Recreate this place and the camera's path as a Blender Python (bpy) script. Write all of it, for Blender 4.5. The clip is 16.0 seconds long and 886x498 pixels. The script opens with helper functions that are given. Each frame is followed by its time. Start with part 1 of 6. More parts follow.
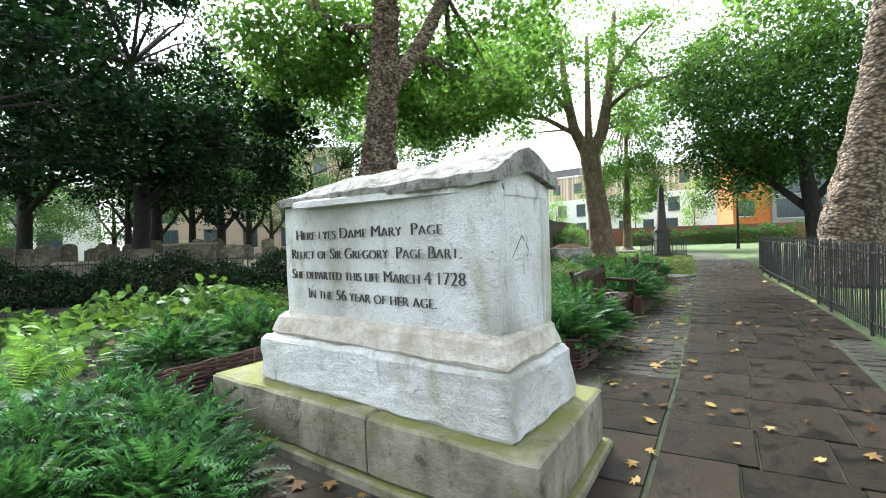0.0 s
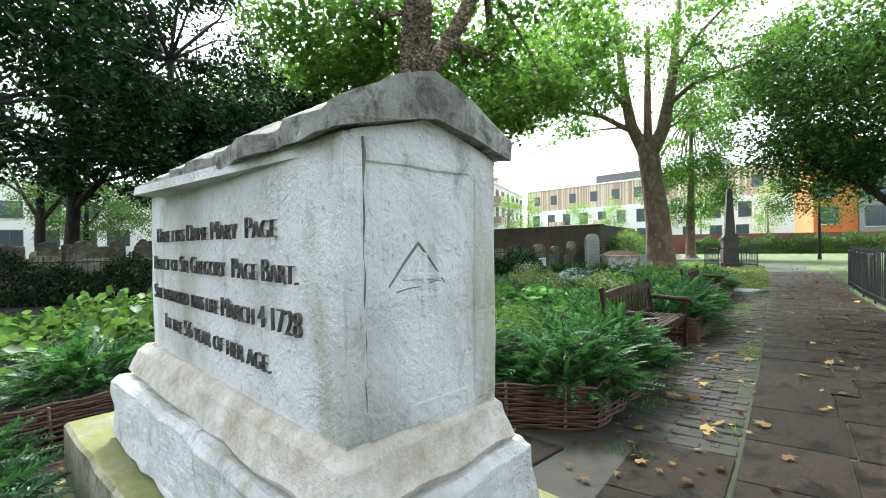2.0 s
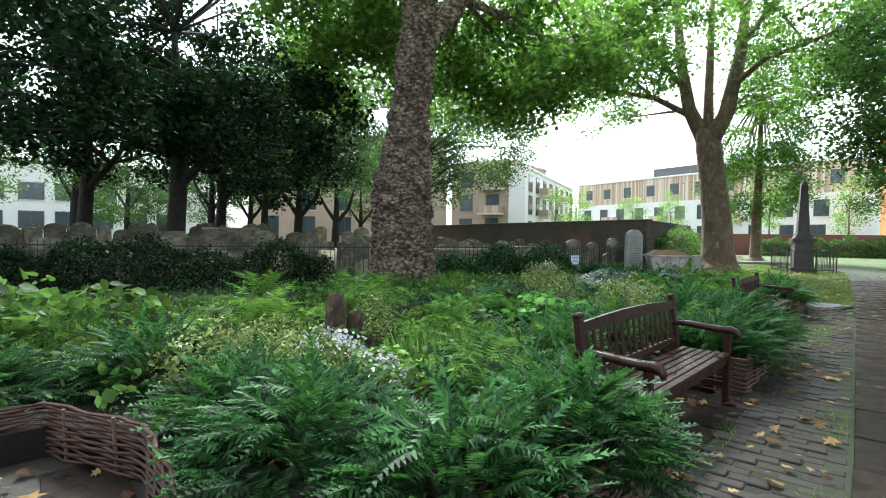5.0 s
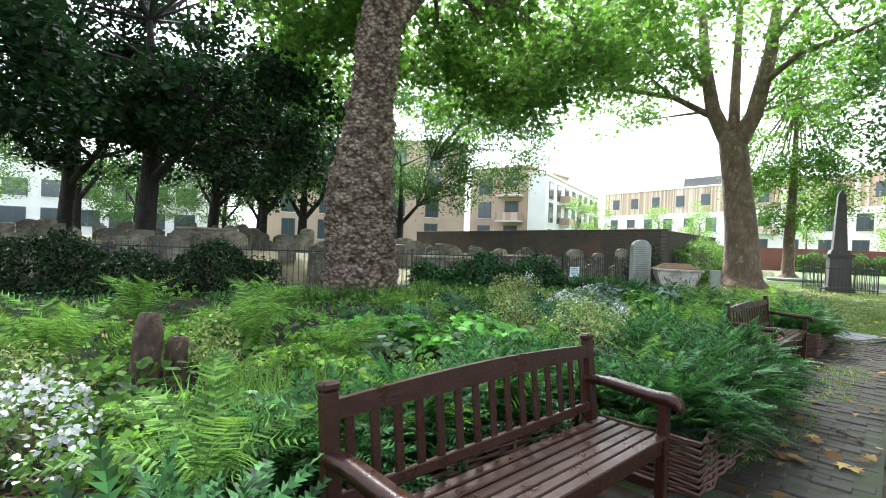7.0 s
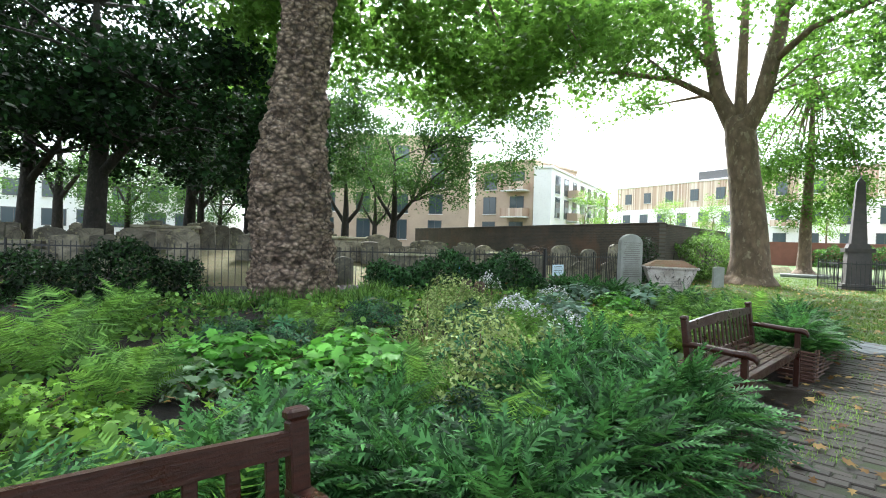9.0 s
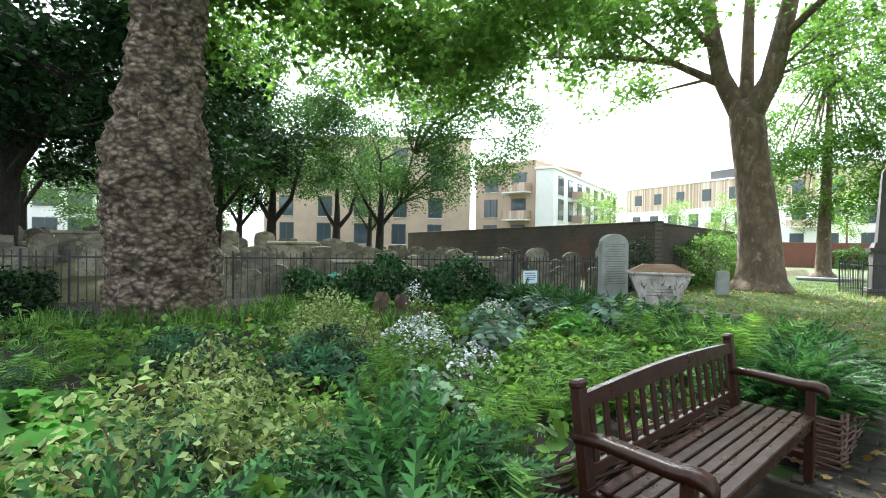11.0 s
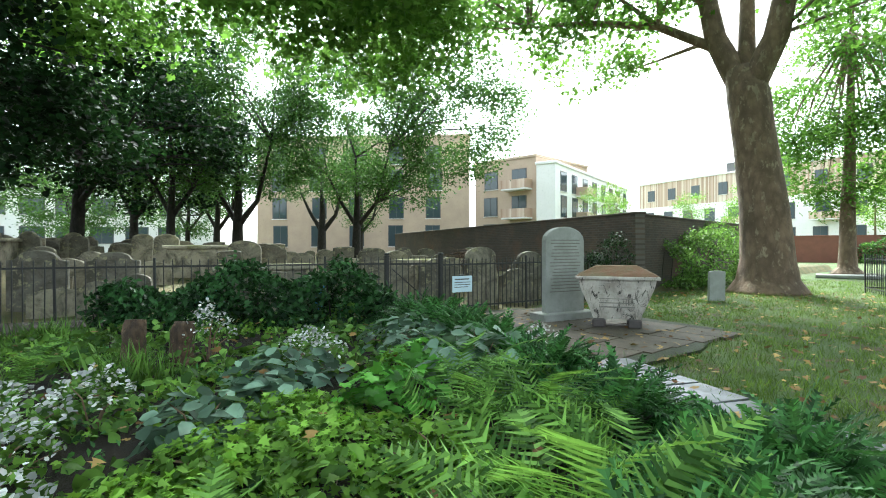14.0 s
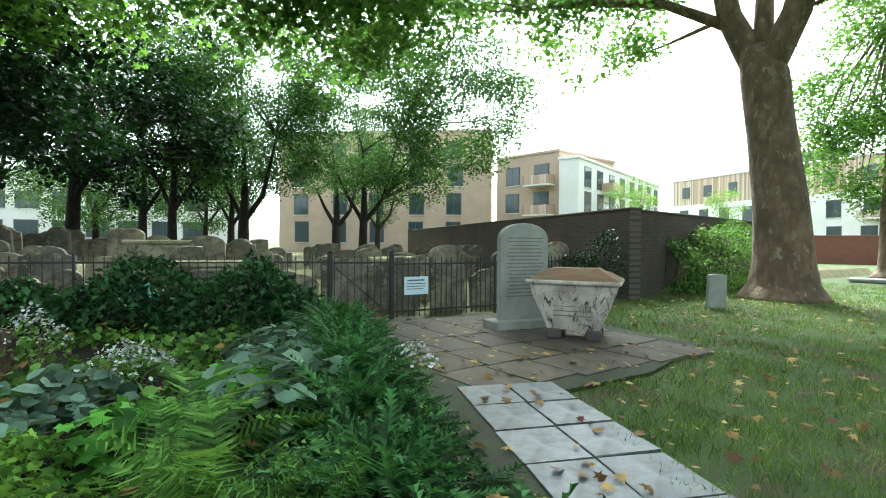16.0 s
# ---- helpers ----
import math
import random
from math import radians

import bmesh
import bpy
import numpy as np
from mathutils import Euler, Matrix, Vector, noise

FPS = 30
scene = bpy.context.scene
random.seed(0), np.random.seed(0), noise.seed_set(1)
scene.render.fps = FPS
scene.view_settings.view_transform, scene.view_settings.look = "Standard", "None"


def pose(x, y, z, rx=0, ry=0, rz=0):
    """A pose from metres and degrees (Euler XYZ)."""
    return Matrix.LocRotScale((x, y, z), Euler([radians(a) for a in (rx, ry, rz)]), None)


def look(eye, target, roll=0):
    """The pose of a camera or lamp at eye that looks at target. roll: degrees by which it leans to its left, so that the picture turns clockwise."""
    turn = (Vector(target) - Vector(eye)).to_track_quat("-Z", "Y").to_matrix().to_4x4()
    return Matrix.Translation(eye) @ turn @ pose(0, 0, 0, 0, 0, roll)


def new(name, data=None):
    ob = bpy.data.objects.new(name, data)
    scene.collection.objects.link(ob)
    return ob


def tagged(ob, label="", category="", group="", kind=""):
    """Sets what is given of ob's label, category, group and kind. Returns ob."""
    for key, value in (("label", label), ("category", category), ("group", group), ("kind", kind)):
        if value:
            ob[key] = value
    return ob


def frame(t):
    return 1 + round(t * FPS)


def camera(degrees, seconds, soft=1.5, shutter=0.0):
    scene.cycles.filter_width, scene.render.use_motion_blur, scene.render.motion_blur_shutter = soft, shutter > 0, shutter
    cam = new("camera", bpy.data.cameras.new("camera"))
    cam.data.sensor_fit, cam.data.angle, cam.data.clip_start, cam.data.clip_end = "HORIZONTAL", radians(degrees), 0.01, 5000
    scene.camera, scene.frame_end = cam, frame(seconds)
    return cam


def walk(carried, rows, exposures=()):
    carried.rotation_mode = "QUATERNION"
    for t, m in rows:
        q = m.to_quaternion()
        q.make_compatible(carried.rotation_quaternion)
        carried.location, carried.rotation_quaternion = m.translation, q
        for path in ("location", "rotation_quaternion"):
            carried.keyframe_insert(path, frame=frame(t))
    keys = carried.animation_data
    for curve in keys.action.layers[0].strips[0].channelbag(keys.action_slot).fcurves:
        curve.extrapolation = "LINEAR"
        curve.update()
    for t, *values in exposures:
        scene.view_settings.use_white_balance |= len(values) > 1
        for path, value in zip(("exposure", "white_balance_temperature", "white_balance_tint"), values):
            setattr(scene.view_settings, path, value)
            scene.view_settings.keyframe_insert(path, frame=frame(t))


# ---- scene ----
cam = camera(82.97, 16.0, soft=1.0)
PATH = [
    (0, (1.001, 1.656, 1.440), 32.11, -1.00, 1.94),
    (0.5, (0.925, 2.022, 1.444), 33.55, -0.80, 1.62),
    (1, (0.914, 2.400, 1.436), 35.17, -0.57, 1.37),
    (1.5, (0.893, 2.760, 1.444), 36.64, -0.41, 1.19),
    (2, (0.842, 3.166, 1.448), 38.40, -0.56, 0.78),
    (2.5, (0.822, 3.533, 1.429), 39.69, -0.50, 0.37),
    (3, (0.744, 3.910, 1.437), 40.30, -0.48, 0.32),
    (3.5, (0.648, 4.274, 1.456), 41.60, -0.83, 0.02),
    (4, (0.564, 4.637, 1.453), 42.45, -1.08, -0.27),
    (6.5, (0.373, 7.250, 1.443), 46.95, -1.24, -1.74),
    (7, (0.351, 7.740, 1.461), 47.40, -0.75, -2.20),
    (7.5, (0.319, 8.180, 1.468), 47.65, -0.76, -2.57),
    (8, (0.310, 8.630, 1.484), 47.76, -0.82, -2.49),
    (8.5, (0.297, 9.190, 1.490), 48.52, -1.06, -1.96),
    (9, (0.202, 9.773, 1.487), 49.08, -1.13, -1.70),
    (11.5, (-0.546, 12.992, 1.460), 50.78, -0.42, -0.82),
    (12, (-0.697, 13.537, 1.454), 51.07, -0.31, -0.58),
    (12.5, (-0.842, 14.094, 1.456), 51.41, -0.23, -0.29),
    (13, (-0.951, 14.711, 1.445), 51.82, -0.37, -0.27),
    (13.5, (-1.019, 15.336, 1.433), 52.14, -0.46, -0.07),
    (14, (-1.059, 15.918, 1.446), 52.48, -0.42, 0.16),
    (14.5, (-1.051, 16.462, 1.460), 53.03, -0.54, 0.16),
    (15, (-0.992, 16.937, 1.455), 53.95, -0.37, 0.07),
    (15.5, (-0.953, 17.363, 1.454), 54.83, -0.50, -0.18),
    (16, (-0.957, 17.775, 1.464), 56.24, -0.80, -0.37),
]
walk(cam, [(t, pose(*eye, 90 + pitch, roll, yaw)) for t, eye, yaw, pitch, roll in PATH], [(0, 2.45, 6050, 5), (2.4, 2.45, 5950, 6), (3.4, 2.12, 5850, 6), (4.2, 2.05, 5850, 4), (6.4, 2.78, 5900, 7), (12, 2.74, 5950, 3), (14, 2.66, 5950, -1), (16, 2.5, 5950, -4)])

# ---- world, sun, exposure ----
SUN_UP, SUN_AZ = radians(50), radians(52)
world = bpy.data.worlds.new("sky")
scene.world = world
world.use_nodes = True
wn, wl = world.node_tree.nodes, world.node_tree.links
sky = wn.new("ShaderNodeTexSky")
sky.sky_type, sky.sun_disc = "NISHITA", False
sky.sun_elevation, sky.sun_rotation = SUN_UP, -SUN_AZ
sky.air_density, sky.dust_density, sky.ozone_density = 1.0, 4.0, 1.0
veil = wn.new("ShaderNodeHueSaturation")
veil.inputs["Saturation"].default_value = 0.22
wl.new(sky.outputs[0], veil.inputs["Color"])
wl.new(veil.outputs[0], wn["Background"].inputs["Color"])
wn["Background"].inputs["Strength"].default_value = 0.125
sun = new("sun", bpy.data.lights.new("sun", "SUN"))
sun.data.energy, sun.data.angle, sun.data.color = 2.1, radians(10), (1, 0.96, 0.9)
sun.matrix_world = look((-20, 30, 60), (-20 + 60 / math.tan(SUN_UP) * math.sin(SUN_AZ), 30 - 60 / math.tan(SUN_UP) * math.cos(SUN_AZ), 0))
RNG = np.random.default_rng(7)
rnd = random.Random(5)

# ---- materials ----


class Nodes:
    """A short hand for building one node material."""

    def __init__(self, name):
        self.mat = bpy.data.materials.new(name)
        self.mat.use_nodes = True
        self.t = self.mat.node_tree
        self.bsdf = self.t.nodes["Principled BSDF"]
        self.tex = self.node("ShaderNodeTexCoord").outputs["Object"]

    def node(self, kind, **sets):
        n = self.t.nodes.new(kind)
        for k, v in sets.items():
            n.inputs[k].default_value = v
        return n

    def link(self, a, b):
        self.t.links.new(a, b)

    def noise(self, scale, detail=6.0, rough=0.6, warp=0.0, stretch=None):
        n = self.node("ShaderNodeTexNoise", Scale=scale, Detail=detail, Roughness=rough, Distortion=warp)
        src = self.tex
        if stretch:
            m = self.node("ShaderNodeMapping")
            m.inputs["Scale"].default_value = stretch
            self.link(src, m.inputs[0])
            src = m.outputs[0]
        self.link(src, n.inputs["Vector"])
        return n.outputs["Fac"]

    def voronoi(self, scale, feature="F1", stretch=None):
        n = self.node("ShaderNodeTexVoronoi", Scale=scale)
        n.feature = feature
        src = self.tex
        if stretch:
            m = self.node("ShaderNodeMapping")
            m.inputs["Scale"].default_value = stretch
            self.link(src, m.inputs[0])
            src = m.outputs[0]
        self.link(src, n.inputs["Vector"])
        return n.outputs["Distance"]

    def ramp(self, fac, *stops):
        n = self.node("ShaderNodeValToRGB")
        e = n.color_ramp.elements
        while len(e) < len(stops):
            e.new(0.5)
        for el, (p, c) in zip(e, stops):
            el.position = p
            el.color = (c, c, c, 1) if isinstance(c, (int, float)) else (*c, 1)
        self.link(fac, n.inputs[0])
        return n.outputs[0]

    def mix(self, fac, a, b, blend="MIX"):
        n = self.node("ShaderNodeMix")
        n.data_type, n.blend_type = "RGBA", blend
        for v, s in ((fac, n.inputs[0]), (a, n.inputs[6]), (b, n.inputs[7])):
            if isinstance(v, (int, float)):
                s.default_value = v
            elif isinstance(v, tuple):
                s.default_value = (*v, 1)
            else:
                self.link(v, s)
        return n.outputs[2]

    def math(self, op, a, b=0.0):
        n = self.node("ShaderNodeMath")
        n.operation = op
        for v, s in ((a, n.inputs[0]), (b, n.inputs[1])):
            if isinstance(v, (int, float)):
                s.default_value = v
            else:
                self.link(v, s)
        return n.outputs[0]

    def up(self, lo=0.55, hi=0.95):
        g = self.node("ShaderNodeNewGeometry")
        s = self.node("ShaderNodeSeparateXYZ")
        self.link(g.outputs["Normal"], s.inputs[0])
        return self.ramp(s.outputs[2], (lo, 0.0), (hi, 1.0))

    def island(self):
        return self.node("ShaderNodeNewGeometry").outputs["Random Per Island"]

    def each(self):
        return self.node("ShaderNodeObjectInfo").outputs["Random"]

    def done(self, color, rough=0.8, bump=None, depth=0.02, strength=0.6, metal=0.0, spec=None):
        for v, s in ((color, "Base Color"), (rough, "Roughness"), (metal, "Metallic")):
            s = self.bsdf.inputs[s]
            if isinstance(v, (int, float)):
                s.default_value = v
            elif isinstance(v, tuple):
                s.default_value = (*v, 1)
            else:
                self.link(v, s)
        if spec is not None:
            self.bsdf.inputs["Specular IOR Level"].default_value = spec
        if bump is not None:
            b = self.node("ShaderNodeBump", Strength=strength, Distance=depth)
            self.link(bump, b.inputs["Height"])
            self.link(b.outputs[0], self.bsdf.inputs["Normal"])
        return self.mat


def m_tomb():
    n = Nodes("weathered_white_stone")
    c = n.mix(n.ramp(n.noise(1.3, 8, 0.62, 0.6, (1, 1, 0.6)), (0.42, 0.0), (0.70, 1.0)), (0.80, 0.80, 0.79), (0.47, 0.46, 0.42))
    c = n.mix(n.ramp(n.noise(9, 8, 0.7, 0.6, (1, 1, 0.35)), (0.56, 0.0), (0.70, 0.6)), c, (0.25, 0.24, 0.21))
    c = n.mix(n.ramp(n.noise(1.6, 6, 0.6, 1.0, (1.6, 1.6, 0.4)), (0.56, 0.0), (0.68, 0.6)), c, (0.36, 0.35, 0.19))
    c = n.mix(n.ramp(n.noise(28, 6, 0.75), (0.60, 0.0), (0.68, 0.6)), c, (0.11, 0.105, 0.09))
    moss = n.math("MULTIPLY", n.up(), n.ramp(n.noise(2.4, 7, 0.7), (0.46, 0.0), (0.62, 0.75)))
    c = n.mix(moss, c, (0.16, 0.18, 0.06))
    h = n.math("ADD", n.noise(7, 8, 0.7, 0.8), n.math("MULTIPLY", n.noise(55, 6, 0.7), 0.35))
    return n.done(c, 0.85, h, 0.05, 1.0)


def m_tomb_lid():
    n = Nodes("grey_weathered_lid_stone")
    c = n.mix(n.ramp(n.noise(3.0, 8, 0.7), (0.4, 0.0), (0.66, 1.0)), (0.44, 0.43, 0.39), (0.22, 0.215, 0.19))
    c = n.mix(n.ramp(n.noise(11, 8, 0.75, 0.5), (0.46, 0.0), (0.60, 0.9)), c, (0.085, 0.08, 0.07))
    c = n.mix(n.math("MULTIPLY", n.up(0.4, 0.8), n.ramp(n.noise(5, 6, 0.7), (0.58, 0.0), (0.66, 0.7))), c, (0.2, 0.22, 0.1))
    return n.done(c, 0.9, n.math("ADD", n.noise(9, 8, 0.75, 1.0), n.math("MULTIPLY", n.noise(60, 5, 0.7), 0.3)), 0.045, 0.9)


def m_tomb_base():
    n = Nodes("mossy_base_stone")
    c = n.mix(n.ramp(n.noise(3.2, 8, 0.65), (0.38, 0.0), (0.66, 1.0)), (0.34, 0.315, 0.24), (0.14, 0.125, 0.09))
    c = n.mix(n.ramp(n.noise(6, 8, 0.75, 0.4, (1, 1, 0.6)), (0.54, 0.0), (0.64, 0.85)), c, (0.055, 0.055, 0.03))
    side = n.ramp(n.noise(2.1, 6, 0.65, 0.5), (0.52, 0.0), (0.64, 0.7))
    c = n.mix(side, c, (0.15, 0.15, 0.05))
    moss = n.math("MULTIPLY", n.up(), n.ramp(n.noise(2.6, 8, 0.72), (0.36, 0.25), (0.54, 0.95)))
    c = n.mix(moss, c, (0.15, 0.16, 0.036))
    return n.done(c, 0.88, n.math("ADD", n.noise(12, 8, 0.7), n.math("MULTIPLY", n.noise(70, 5, 0.7), 0.4)), 0.025, 0.8)


def m_flag():
    n = Nodes("wet_york_stone")
    c = n.mix(n.each(), (0.017, 0.0125, 0.009), (0.032, 0.024, 0.017))
    c = n.mix(n.ramp(n.noise(1.6, 8, 0.7, 0.8), (0.50, 0.0), (0.58, 0.85)), c, (0.006, 0.0048, 0.004))
    c = n.mix(n.ramp(n.noise(22, 7, 0.75), (0.5, 0.0), (0.7, 0.5)), c, (0.02, 0.016, 0.012))
    wet = n.ramp(n.noise(1.6, 8, 0.7, 0.8), (0.46, 0.62), (0.60, 0.30))
    return n.done(c, wet, n.math("ADD", n.noise(14, 8, 0.65), n.math("MULTIPLY", n.noise(3, 3), 1.2)), 0.008, 0.8, spec=0.07)


def m_plain(name, a, b, rough=0.8, scale=6.0, bump=30.0, depth=0.01, strength=0.5, spec=None, per=None, metal=0.0):
    n = Nodes(name)
    c = n.mix(n.ramp(n.noise(scale, 7, 0.65), (0.35, 0.0), (0.68, 1.0)), a, b)
    c = n.mix(n.ramp(n.noise(scale * 9, 5, 0.7), (0.55, 0.0), (0.75, 0.45)), c, tuple(v * 0.55 for v in b))
    if per:
        f = n.each() if per == "object" else n.island()
        c = n.mix(0.5, c, n.mix(f, tuple(v * 0.6 for v in a), tuple(min(1, v * 1.5) for v in a)))
    return n.done(c, rough, n.noise(bump, 7, 0.7), depth, strength, metal, spec)


def m_leaf(name, dark, light, rough=0.42, glow=0.35):
    n = Nodes(name)
    dark, light = (tuple(0.91 * v + 0.09 * sum(q) / 3 for v in q) for q in (dark, light))
    # darkest tones and noise patches put the shade between leaves into the colour
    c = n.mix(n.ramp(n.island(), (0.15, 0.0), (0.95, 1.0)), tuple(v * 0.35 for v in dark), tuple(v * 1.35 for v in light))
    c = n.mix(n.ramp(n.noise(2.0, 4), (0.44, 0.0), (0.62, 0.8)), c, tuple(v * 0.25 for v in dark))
    out = n.t.nodes["Material Output"]
    tr = n.node("ShaderNodeBsdfTranslucent")
    n.link(n.mix(0.6, c, (light[0] * 1.55, light[1] * 1.5, light[2] * 1.0)), tr.inputs[0])
    add = n.node("ShaderNodeMixShader")
    add.inputs[0].default_value = glow
    n.done(c, rough, spec=0.12)
    n.link(n.bsdf.outputs[0], add.inputs[1])
    n.link(tr.outputs[0], add.inputs[2])
    n.link(add.outputs[0], out.inputs[0])
    return n.mat


def m_bark(name, a, b, c3, scale=5.0, depth=0.05, stretch=(1, 1, 0.55), crack=0.35):
    n = Nodes(name)
    c = n.mix(n.ramp(n.noise(scale * 0.7, 8, 0.7, 0.4, stretch), (0.40, 0.0), (0.58, 1.0)), a, b)
    c = n.mix(n.ramp(n.noise(scale * 1.9, 6, 0.7, 0.2, stretch), (0.56, 0.0), (0.62, 0.8)), c, c3)
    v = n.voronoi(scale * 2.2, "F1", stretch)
    # hollows of the bump are darkened in the colour too, as crevice shade
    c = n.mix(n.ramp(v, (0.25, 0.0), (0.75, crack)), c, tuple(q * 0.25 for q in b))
    h = n.math("ADD", n.math("MULTIPLY", v, -1.0), n.math("MULTIPLY", n.noise(scale * 6, 7, 0.75), 0.8))
    return n.done(c, 0.9, h, depth, 1.0)


def m_grass():
    n = Nodes("lawn_grass")
    c = n.mix(n.ramp(n.noise(0.35, 6, 0.6), (0.38, 0.0), (0.64, 1.0)), (0.038, 0.078, 0.010), (0.068, 0.115, 0.016))
    c = n.mix(n.ramp(n.noise(1.1, 7, 0.72), (0.50, 0.0), (0.62, 0.8)), c, (0.070, 0.045, 0.024))
    c = n.mix(n.ramp(n.noise(60, 4, 0.7), (0.5, 0.0), (0.7, 0.7)), c, (0.035, 0.05, 0.010))
    return n.done(c, 0.9, n.noise(90, 5, 0.8), 0.03, 0.9)


def m_wood():
    n = Nodes("wet_stained_teak")
    g = n.noise(3, 8, 0.65, 0.3, (26, 3, 26))
    c = n.mix(n.ramp(g, (0.35, 0.0), (0.7, 1.0)), (0.036, 0.0115, 0.0065), (0.013, 0.005, 0.0035))
    c = n.mix(n.ramp(n.noise(5, 6, 0.7), (0.56, 0.0), (0.7, 0.4)), c, (0.05, 0.027, 0.018))
    r = n.ramp(n.noise(7, 5, 0.6), (0.35, 0.24), (0.7, 0.5))
    return n.done(c, r, n.math("ADD", g, n.noise(60, 4)), 0.003, 0.5, spec=0.24)


def m_brickwall():
    n = Nodes("old_sooty_brick")
    b = n.node("ShaderNodeTexBrick")
    mp = n.node("ShaderNodeMapping")
    mp.inputs["Rotation"].default_value = (radians(90), 0, 0)
    n.link(n.tex, mp.inputs[0])
    n.link(mp.outputs[0], b.inputs["Vector"])
    for k, v in (("Color1", (0.085, 0.06, 0.042, 1)), ("Color2", (0.05, 0.04, 0.033, 1)), ("Mortar", (0.10, 0.09, 0.075, 1)), ("Scale", 1.0), ("Mortar Size", 0.008), ("Brick Width", 0.225), ("Row Height", 0.075)):
        b.inputs[k].default_value = v
    c = n.mix(n.ramp(n.noise(0.7, 7, 0.65), (0.4, 0.0), (0.65, 0.6)), b.outputs[0], (0.035, 0.032, 0.026))
    c = n.mix(n.ramp(n.noise(0.45, 6, 0.6), (0.56, 0.0), (0.66, 0.5)), c, (0.13, 0.07, 0.04))
    return n.done(c, 0.92, b.outputs["Fac"], 0.01, -0.6)


def m_cladding():
    n = Nodes("vertical_timber_cladding")
    w = n.node("ShaderNodeTexWhiteNoise")
    s = n.node("ShaderNodeSeparateXYZ")
    n.link(n.tex, s.inputs[0])
    w.noise_dimensions = "1D"
    n.link(n.math("FLOOR", n.math("MULTIPLY", s.outputs[0], 4.0)), w.inputs["W"])
    c = n.ramp(w.outputs["Value"], (0.0, (0.36, 0.24, 0.17)), (0.5, (0.55, 0.42, 0.33)), (1.0, (0.72, 0.65, 0.56)))
    return n.done(c, 0.8, n.noise(20, 4), 0.01, 0.3)


def m_glass():
    n = Nodes("window_glass")
    n.bsdf.inputs["Base Color"].default_value = (0.05, 0.07, 0.08, 1)
    n.bsdf.inputs["Roughness"].default_value = 0.06
    n.bsdf.inputs["Specular IOR Level"].default_value = 0.7
    return n.mat


def m_slab():
    n = Nodes("puddled_slate_slab")
    c = n.mix(n.each(), (0.06, 0.07, 0.082), (0.10, 0.112, 0.125))
    c = n.mix(n.ramp(n.noise(5, 7, 0.65), (0.42, 0.0), (0.64, 0.8)), c, (0.035, 0.034, 0.03))
    wet = n.ramp(n.noise(1.9, 5, 0.6), (0.38, 0.34), (0.66, 0.52))
    return n.done(c, wet, n.noise(9, 6, 0.6), 0.004, 0.4, spec=0.34)


def m_grave():
    n = Nodes("lichen_grave_stone")
    c = n.mix(n.each(), (0.13, 0.12, 0.095), (0.30, 0.27, 0.20))
    c = n.mix(n.ramp(n.noise(2.2, 8, 0.7, 0.6), (0.42, 0.0), (0.60, 0.9)), c, (0.055, 0.05, 0.036))
    c = n.mix(n.ramp(n.noise(5.5, 7, 0.7), (0.56, 0.0), (0.64, 0.8)), c, (0.30, 0.28, 0.16))
    c = n.mix(n.ramp(n.noise(20, 6, 0.75), (0.56, 0.0), (0.68, 0.6)), c, (0.04, 0.038, 0.03))
    return n.done(c, 0.92, n.noise(24, 8, 0.75), 0.02, 0.8)


def m_chest():
    n = Nodes("stained_plaster_chest")
    c = n.mix(n.ramp(n.noise(2.6, 7, 0.65), (0.38, 0.0), (0.66, 1.0)), (0.52, 0.49, 0.44), (0.26, 0.235, 0.20))
    c = n.mix(n.ramp(n.noise(3.4, 9, 0.78, 1.2, (1.5, 1.5, 0.45)), (0.53, 0.0), (0.585, 0.95)), c, (0.018, 0.016, 0.014))
    c = n.mix(n.ramp(n.noise(17, 7, 0.8, 0.6, (1, 1, 0.5)), (0.58, 0.0), (0.66, 0.8)), c, (0.05, 0.045, 0.04))
    return n.done(c, 0.92, n.noise(14, 8, 0.75), 0.02, 0.8)


SLAB = m_slab()
TOMB, LID, BASE, FLAG = m_tomb(), m_tomb_lid(), m_tomb_base(), m_flag()
GRASS, WOOD, OLDBRICK, CLAD, GLASS = m_grass(), m_wood(), m_brickwall(), m_cladding(), m_glass()
JOINT = m_plain("joint_earth", (0.02, 0.017, 0.012), (0.03, 0.028, 0.015), 0.75, 5, 40, 0.01)
MOSSJOINT = m_plain("mossy_earth", (0.018, 0.018, 0.010), (0.026, 0.040, 0.009), 0.9, 2.2, 50, 0.015)
SETT = m_plain("dark_wet_brick_paver", (0.030, 0.024, 0.019), (0.017, 0.015, 0.012), 0.6, 4, 30, 0.006, 0.5, 0.25, "object")
SETTS = m_plain("dark_wet_brick_paver_rest", (0.030, 0.024, 0.019), (0.017, 0.015, 0.012), 0.6, 4, 30, 0.006, 0.5, 0.25, "island")
SOIL = m_plain("bark_mulch_soil", (0.020, 0.011, 0.006), (0.008, 0.005, 0.004), 0.95, 7, 45, 0.04, 1.0)
BANK = m_plain("dry_bank_grass", (0.13, 0.105, 0.045), (0.055, 0.065, 0.02), 0.95, 1.6, 30, 0.05, 0.9)
IRON = m_plain("black_iron_paint", (0.012, 0.013, 0.013), (0.022, 0.021, 0.02), 0.5, 20, 60, 0.002, 0.4)
WATTLE = m_plain("woven_willow", (0.075, 0.034, 0.022), (0.035, 0.018, 0.013), 0.7, 8, 60, 0.004, 0.5, None, "island")
STAKE = m_plain("pale_wooden_stake", (0.20, 0.13, 0.08), (0.10, 0.06, 0.04), 0.8, 6, 40, 0.006, 0.5)
